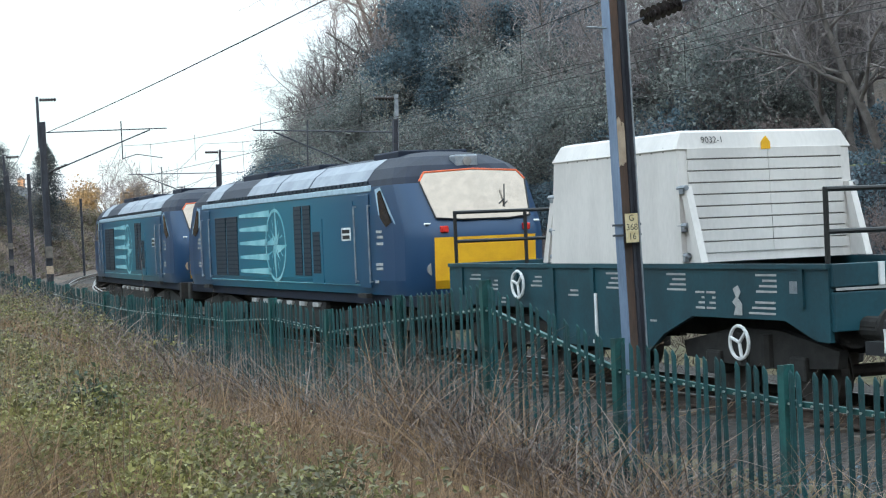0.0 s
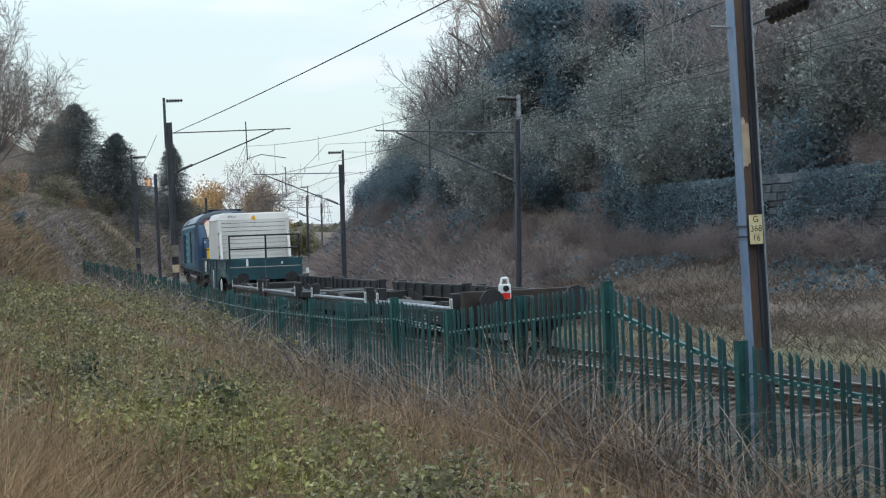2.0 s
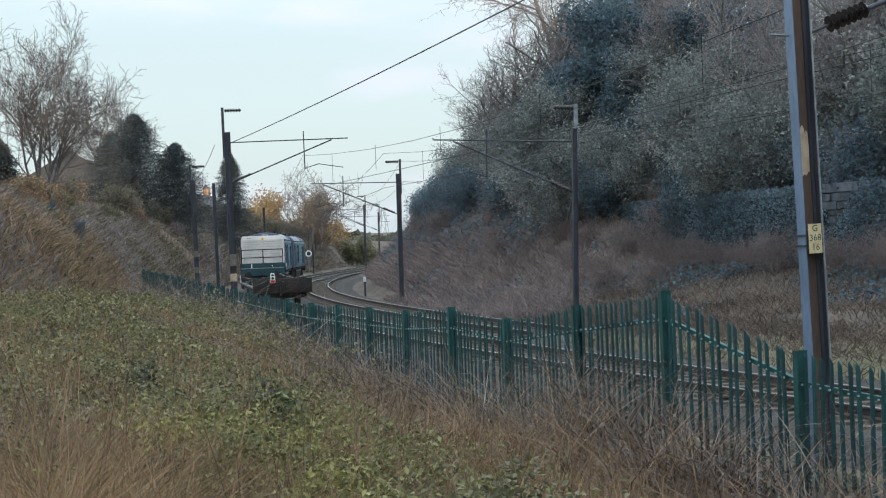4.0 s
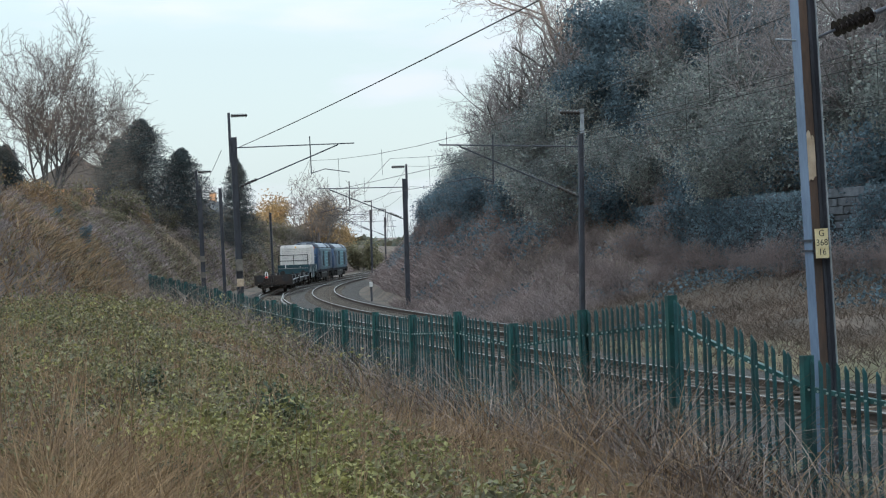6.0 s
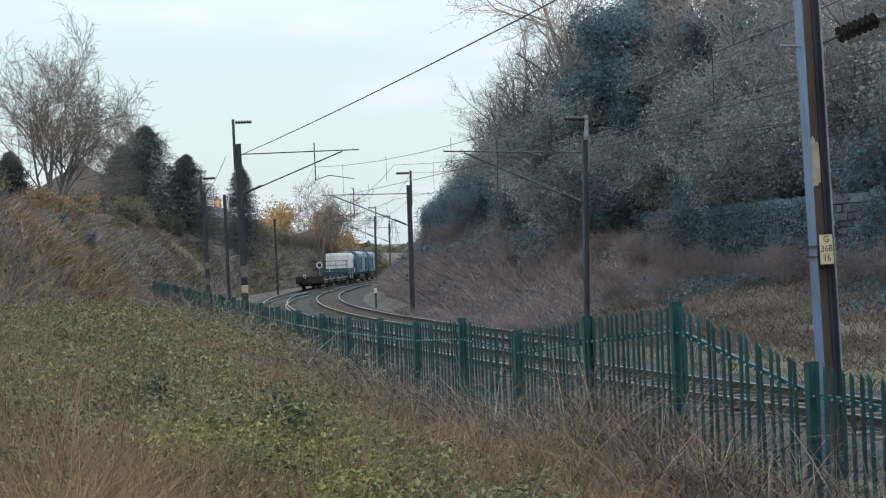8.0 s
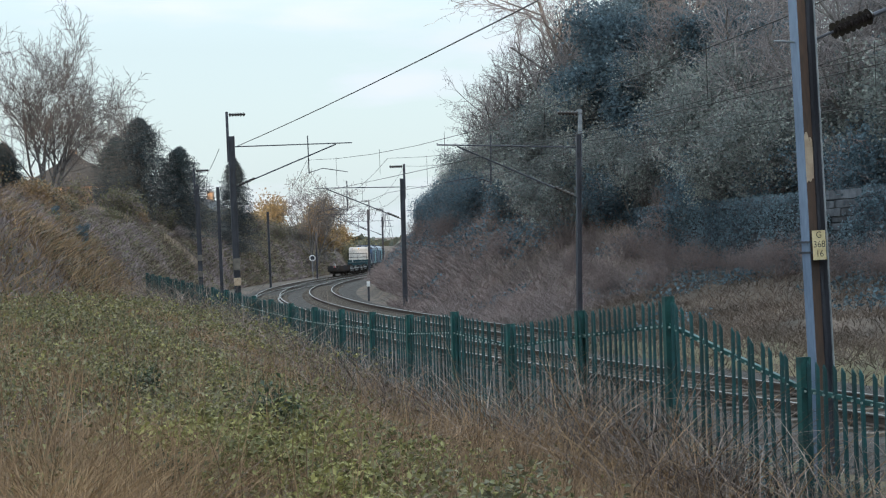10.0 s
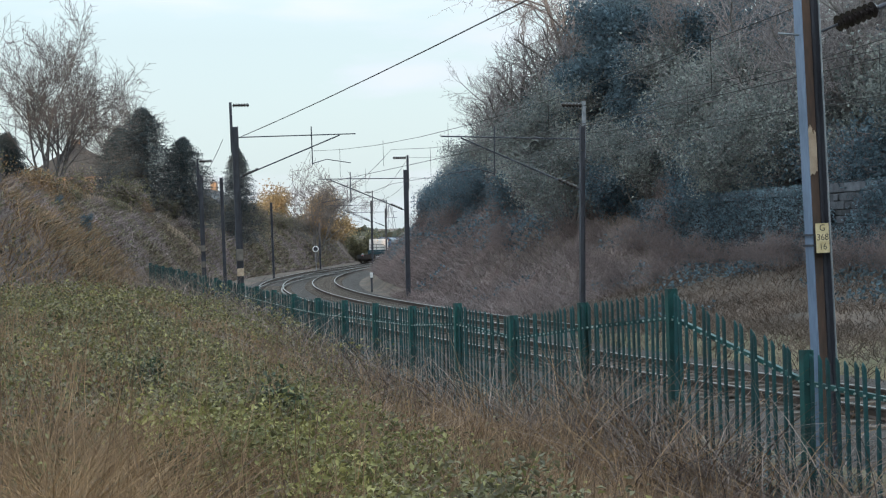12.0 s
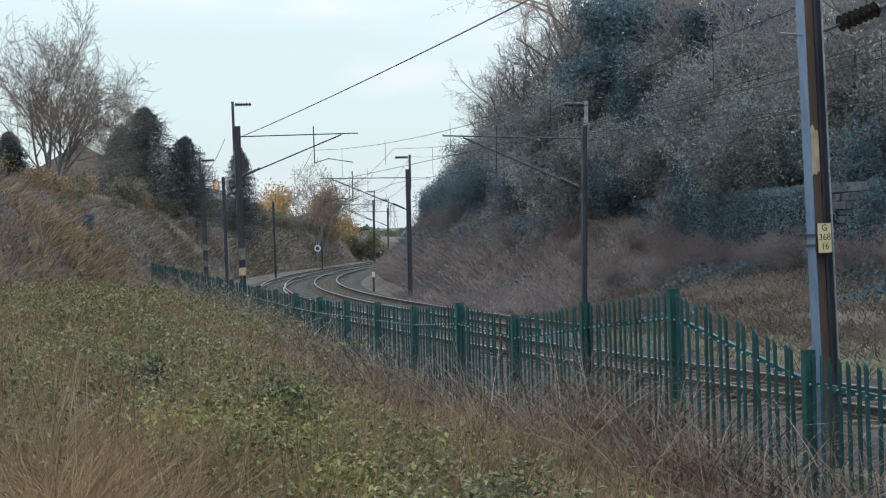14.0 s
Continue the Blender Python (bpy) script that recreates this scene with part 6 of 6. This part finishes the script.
    for i in range(3):
        t, segs = bare_tree(160 + i, 3.2, "dense dark ivy bush on the bank", 9, 0.85, 3, (6, 5, 3), 0.58, 0.25, 0.008, "ivy_bush", "brush", "brush")
        leafy(t, segs, np.random.default_rng(165 + i), 9000, 0.12, "leaf_dark", 0, 0.28)
        mound.append(t)
    tan = []
    for i in range(3):
        t, segs = bare_tree(170 + i, 2.2, "rounded olive-brown bush on the embankment", 9, 0.9, 3, (6, 5, 3), 0.58, 0.2, 0.008, "bank_bush", "brush", "brush")
        leafy(t, segs, np.random.default_rng(175 + i), 5000, 0.1, ("leaf_olive", "tan_grass", "leaf_olive")[i], 1, 0.22)
        tan.append(t)
    used = set()

    def plant(kind, s, off, lo, hi):
        x, y, _ = tp(s, off)
        t = R.choice(kind)
        size = R.uniform(lo, hi)
        if t.name in used:
            copy_to(t, x, y, R.uniform(0, 360), size)
        else:
            used.add(t.name)
            put(t, x, y, R.uniform(0, 360), size=size)
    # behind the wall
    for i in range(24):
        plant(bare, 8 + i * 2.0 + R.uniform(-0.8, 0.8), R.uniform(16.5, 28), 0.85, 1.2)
    for i in range(12):
        plant(ivy, 12 + i * 3.2, R.uniform(26, 34), 0.9, 1.2)
    for i in range(16):
        plant(shrub, 27 + i * 1.7, R.uniform(14.6, 19), 0.9, 1.45)
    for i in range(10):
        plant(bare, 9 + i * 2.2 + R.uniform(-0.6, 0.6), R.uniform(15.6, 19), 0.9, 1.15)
    # steep bank
    for i in range(30):
        plant(shrub, 44 + R.uniform(0, 44), R.uniform(11.5, 20), 0.6, 1.25)
    for i in range(22):
        plant(scrub, 24 + i * 1.6, R.uniform(14.6, 16.5), 0.6, 1.0)
    for i in range(14):
        plant(scrub, 44 + i * 2.0, R.uniform(12, 18), 0.7, 1.1)
    for s, o, k in ((52, 17, 1.0), (57, 16, 1.0), (61, 18, 1.1), (66, 17.5, 1.0), (72, 16.8, 1.0), (56, 22, 1.2), (64, 23, 1.2), (48, 19, 1.0), (44, 21, 1.1)):
        plant(ivy, s, o, k * 0.95, k * 1.05)
    for s, o, k in ((72, 13.5, 1.1), (77, 14.5, 0.8), (82, 14.5, 0.6), (70, 17, 1.25), (84, 17, 1.0), (60, 20, 1.2), (66, 15, 1.15), (90, 15, 0.7)):
        plant(bare, s, o, k, k * 1.05)
    for i in range(26):
        s = 62 + i * 3.6
        plant(scrub, s, R.uniform(10.0, 15), 0.5, 0.9)
    for i in range(10):
        plant(shrub, 95 + i * 7, R.uniform(11.5, 17), 0.5, 0.8)
    for i in range(16):
        plant(scrub, 16 + i * 2.0, R.uniform(12.3, 12.9), 0.4, 0.7)
    for i in range(12):
        plant(scrub, 40 + i * 2.5, R.uniform(9.5, 13), 0.35, 0.6)
    # dark ivy bushes clothing the steep bank, and the tall ivy trees over them
    for i in range(34):
        s = R.uniform(50, 112)
        plant(mound, s, R.uniform(11.0, 15.0) + max(0, 62 - s) * 0.1, 0.6, 1.1)
    for i in range(14):
        plant(mound, R.uniform(26, 52), R.uniform(14.3, 17), 0.8, 1.2)
    for s, o, k in ((58, 13.6, 1.0), (61, 13.2, 0.9), (56, 15.2, 1.15), (60, 15.6, 1.15), (64, 13.8, 0.85), (54, 14.4, 0.9), (72, 13.2, 0.55), (75, 13.8, 0.6), (69, 13.4, 0.7), (79, 13.4, 0.45)):
        plant(ivy, s, o, k * 0.95, k * 1.05)
    for s, o, k in ((73, 12.8, 1.0), (78, 13.0, 0.85), (69, 13.6, 1.15), (84, 12.6, 0.65)):
        plant(bare, s, o, k, k * 1.05)
    # near embankment
    for i in range(34):
        s = R.uniform(28, 110)
        plant(tan, s, float(np.interp(s, [25, 45, 62, 100], [-17, -11, -9.5, -8])) - R.uniform(0, 9), 0.6, 1.3)
    for i in range(22):
        s = R.uniform(34, 120)
        plant(scrub, s, float(np.interp(s, [25, 45, 62, 100], [-17, -11, -9.5, -8])) - R.uniform(0, 7), 0.3, 0.6)
    for s, o, k in ((61, -9.0, 0.45), (63, -10.2, 0.5), (52, -12, 0.4)):
        plant(ivy, s, o, k * 0.35, k * 0.45)


build_trees()


def build_sapling():
    rng = np.random.default_rng(7)
    t, segs = bare_tree(120, 1.7, "small dark evergreen sapling in the brambles", 3, 0.4, 2, (8, 4), 0.4, 0.5, 0.003, "evergreen_sapling")
    leafy(t, segs, rng, 1700, 0.06, "leaf_sapling", 0, 0.07)
    put(t, -1.62, 16.0, 0, 0.0)
    for x, y, k in ((-3.2, 18.2, 0.75), (-3.9, 19.5, 0.7), (-1.72, 11.2, 0.6), (-1.5, 11.0, 0.5), (-0.32, 12.2, 0.5), (-2.5, 16.8, 0.6)):
        copy_to(t, x, y, 70 * x, k, 0.0)


build_sapling()


# ---- far things on the skyline ----
def build_house(x, y, turn, w, d, h, label):
    t = empty("house", label, "house", "houses beyond the embankment")
    z = gz(x, y) - 0.3
    t.matrix_basis = pose(x, y, z, 0, 0, turn)
    bm = B()
    box(bm, -w / 2, w / 2, -d / 2, d / 2, 0, h)
    wall = part("wall", bm, M["brick"], t)
    bm = B()
    prism(bm, [(-w / 2 - 0.3, h + 0.005), (w / 2 + 0.3, h + 0.005), (0, h + w * 0.32)], "y", -d / 2 - 0.3, d / 2 + 0.3)
    part("roof", bm, M["slate"], t)
    bm = B()
    box(bm, -0.35, 0.35, d / 2 - 1.2, d / 2 - 0.5, h + w * 0.2, h + w * 0.32 + 0.9)
    part("chimney", bm, M["brick"], t)
    for i in (-1, 1):
        for zz in (0.9, 3.2):
            if zz + 1.3 < h:
                bm = B()
                box(bm, i * w * 0.22 - 0.5, i * w * 0.22 + 0.5, -d / 2 - 0.04, -d / 2 + 0.02, zz, zz + 1.2)
                wd = part("window", bm, M["white"], t, "white-framed window")
                bm = B()
                box(bm, i * w * 0.22 - 0.42, i * w * 0.22 + 0.42, -d / 2 - 0.06, -d / 2 - 0.045, zz + 0.08, zz + 1.12)
                part("pane", bm, M["glass"], wd)


build_house(-36.0, 172, 12, 10, 9, 4.6, "brick house behind bare trees, sunlit")
build_house(-27.6, 204, -10, 7, 8, 2.4, "pale brick house behind the conifers, sunlit")


def build_skyline():
    # boarded fence along the top of the embankment
    f = empty("board_fence", "weathered timber board fence along the embankment top", "fence")
    bm = B()
    box(bm, -0.07, 0.07, -0.011, 0.011, -0.3, 0.8)
    me = bpy.data.meshes.new("board")
    bm.to_mesh(me)
    bm.free()
    me.materials.append(M["timber"])
    for (xa, ya), (xb, yb) in (((-19.6, 124), (-18.2, 132)), ((-25.0, 113), (-20.6, 116))):
        n = 26
        for i in range(n):
            u = i / n
            x, y = xa + (xb - xa) * u, ya + (yb - ya) * u
            ob = new("board", me)
            ob.parent = f
            ob.matrix_basis = pose(x, y, gz(x, y), 0, 0, math.degrees(math.atan2(yb - ya, xb - xa)))
    # round sign beside the line
    t = empty("round_sign", "round white trackside sign on a thin post", "sign")
    t.matrix_basis = pose(*tp(178, -2.5), 0, 0, th(178))
    bm = B()
    bar(bm, (0, 0, -0.5), (0, 0, 2.2), 0.04)
    part("post", bm, M["galv"], t)
    bm = B()
    ring_wheel(bm, (0, -0.05, 2.2), "y", 0.3, 0.07, 0, 20)
    part("disc_rim", bm, M["white"], t)
    bm = B()
    bar(bm, (0, -0.06, 2.2), (0, -0.02, 2.2), 0.26, 20)
    part("disc", bm, M["mast_dark"], t)
    # small marker post beside the far track
    t = empty("marker_post", "short white-topped marker post beside the track", "post")
    t.matrix_basis = pose(*tp(84, 6.0), 0, 0, th(84))
    bm = B()
    box(bm, -0.06, 0.06, -0.06, 0.06, -0.6, 0.45, 0.01)
    part("post", bm, M["mast_dark"], t)
    bm = B()
    box(bm, -0.09, 0.09, -0.08, 0.08, 0.45, 0.75, 0.01)
    part("cap", bm, M["white"], t)
    # lattice pylon far away
    t = empty("power_pylon", "distant grey lattice power pylon", "pylon")
    x, y = -26.0, 900.0
    t.matrix_basis = pose(x, y, gz(x, y), 0, 0, 20)
    bm = B()
    for z0, z1, w0, w1 in ((0, 8, 2.6, 1.6), (8, 16, 1.6, 0.7)):
        for a, b in ((-1, -1), (1, -1), (1, 1), (-1, 1)):
            bar(bm, (a * w0, b * w0, z0), (a * w1, b * w1, z1), 0.14, 4)
        for a, b in ((-1, 1), (1, -1)):
            bar(bm, (a * w0, -w0, z0), (b * w1, -w1, z1), 0.1, 4)
            bar(bm, (-w0, a * w0, z0), (-w1, b * w1, z1), 0.1, 4)
    for z in (9, 12, 15):
        bar(bm, (-3.6, 0, z), (3.6, 0, z), 0.14, 4)
    part("lattice", bm, M["galv"], t)
    # wooded ridge on the horizon
    rng = np.random.default_rng(8)
    n = 5000
    a = np.radians(rng.uniform(-20, 20, n))
    r = rng.uniform(420, 620, n)
    x, y = np.sin(a) * r, np.cos(a) * r
    z = ground_z(x, y) + rng.random(n) ** 1.5 * (4 + 2 * np.sin(a * 60))
    ob = leaves("far_woodland", np.stack([x, y, z], 1), 2.2 + 2.5 * rng.random(n), M["far"], rng, 0.2, shape=0.9)
    tagged(ob, "distant hazy woodland on the horizon", "woodland", kind="stuff")


build_skyline()


def motions():
    walk(loco_rear, vehicle_rows(17.2, 5.6))
    walk(loco_front, vehicle_rows(35.6, 5.6))
    walk(wagon_f, vehicle_rows(2.25, 3.2))
    walk(cover, vehicle_rows(2.25, 3.2, 1.745))
    walk(flat_a, vehicle_rows(-10.3, 5.0))
    walk(flat_b, vehicle_rows(-25.0, 5.0))
    walk(lamp, vehicle_rows(-25.0, 5.0, 1.02, (-0.45, -6.975)))


motions()
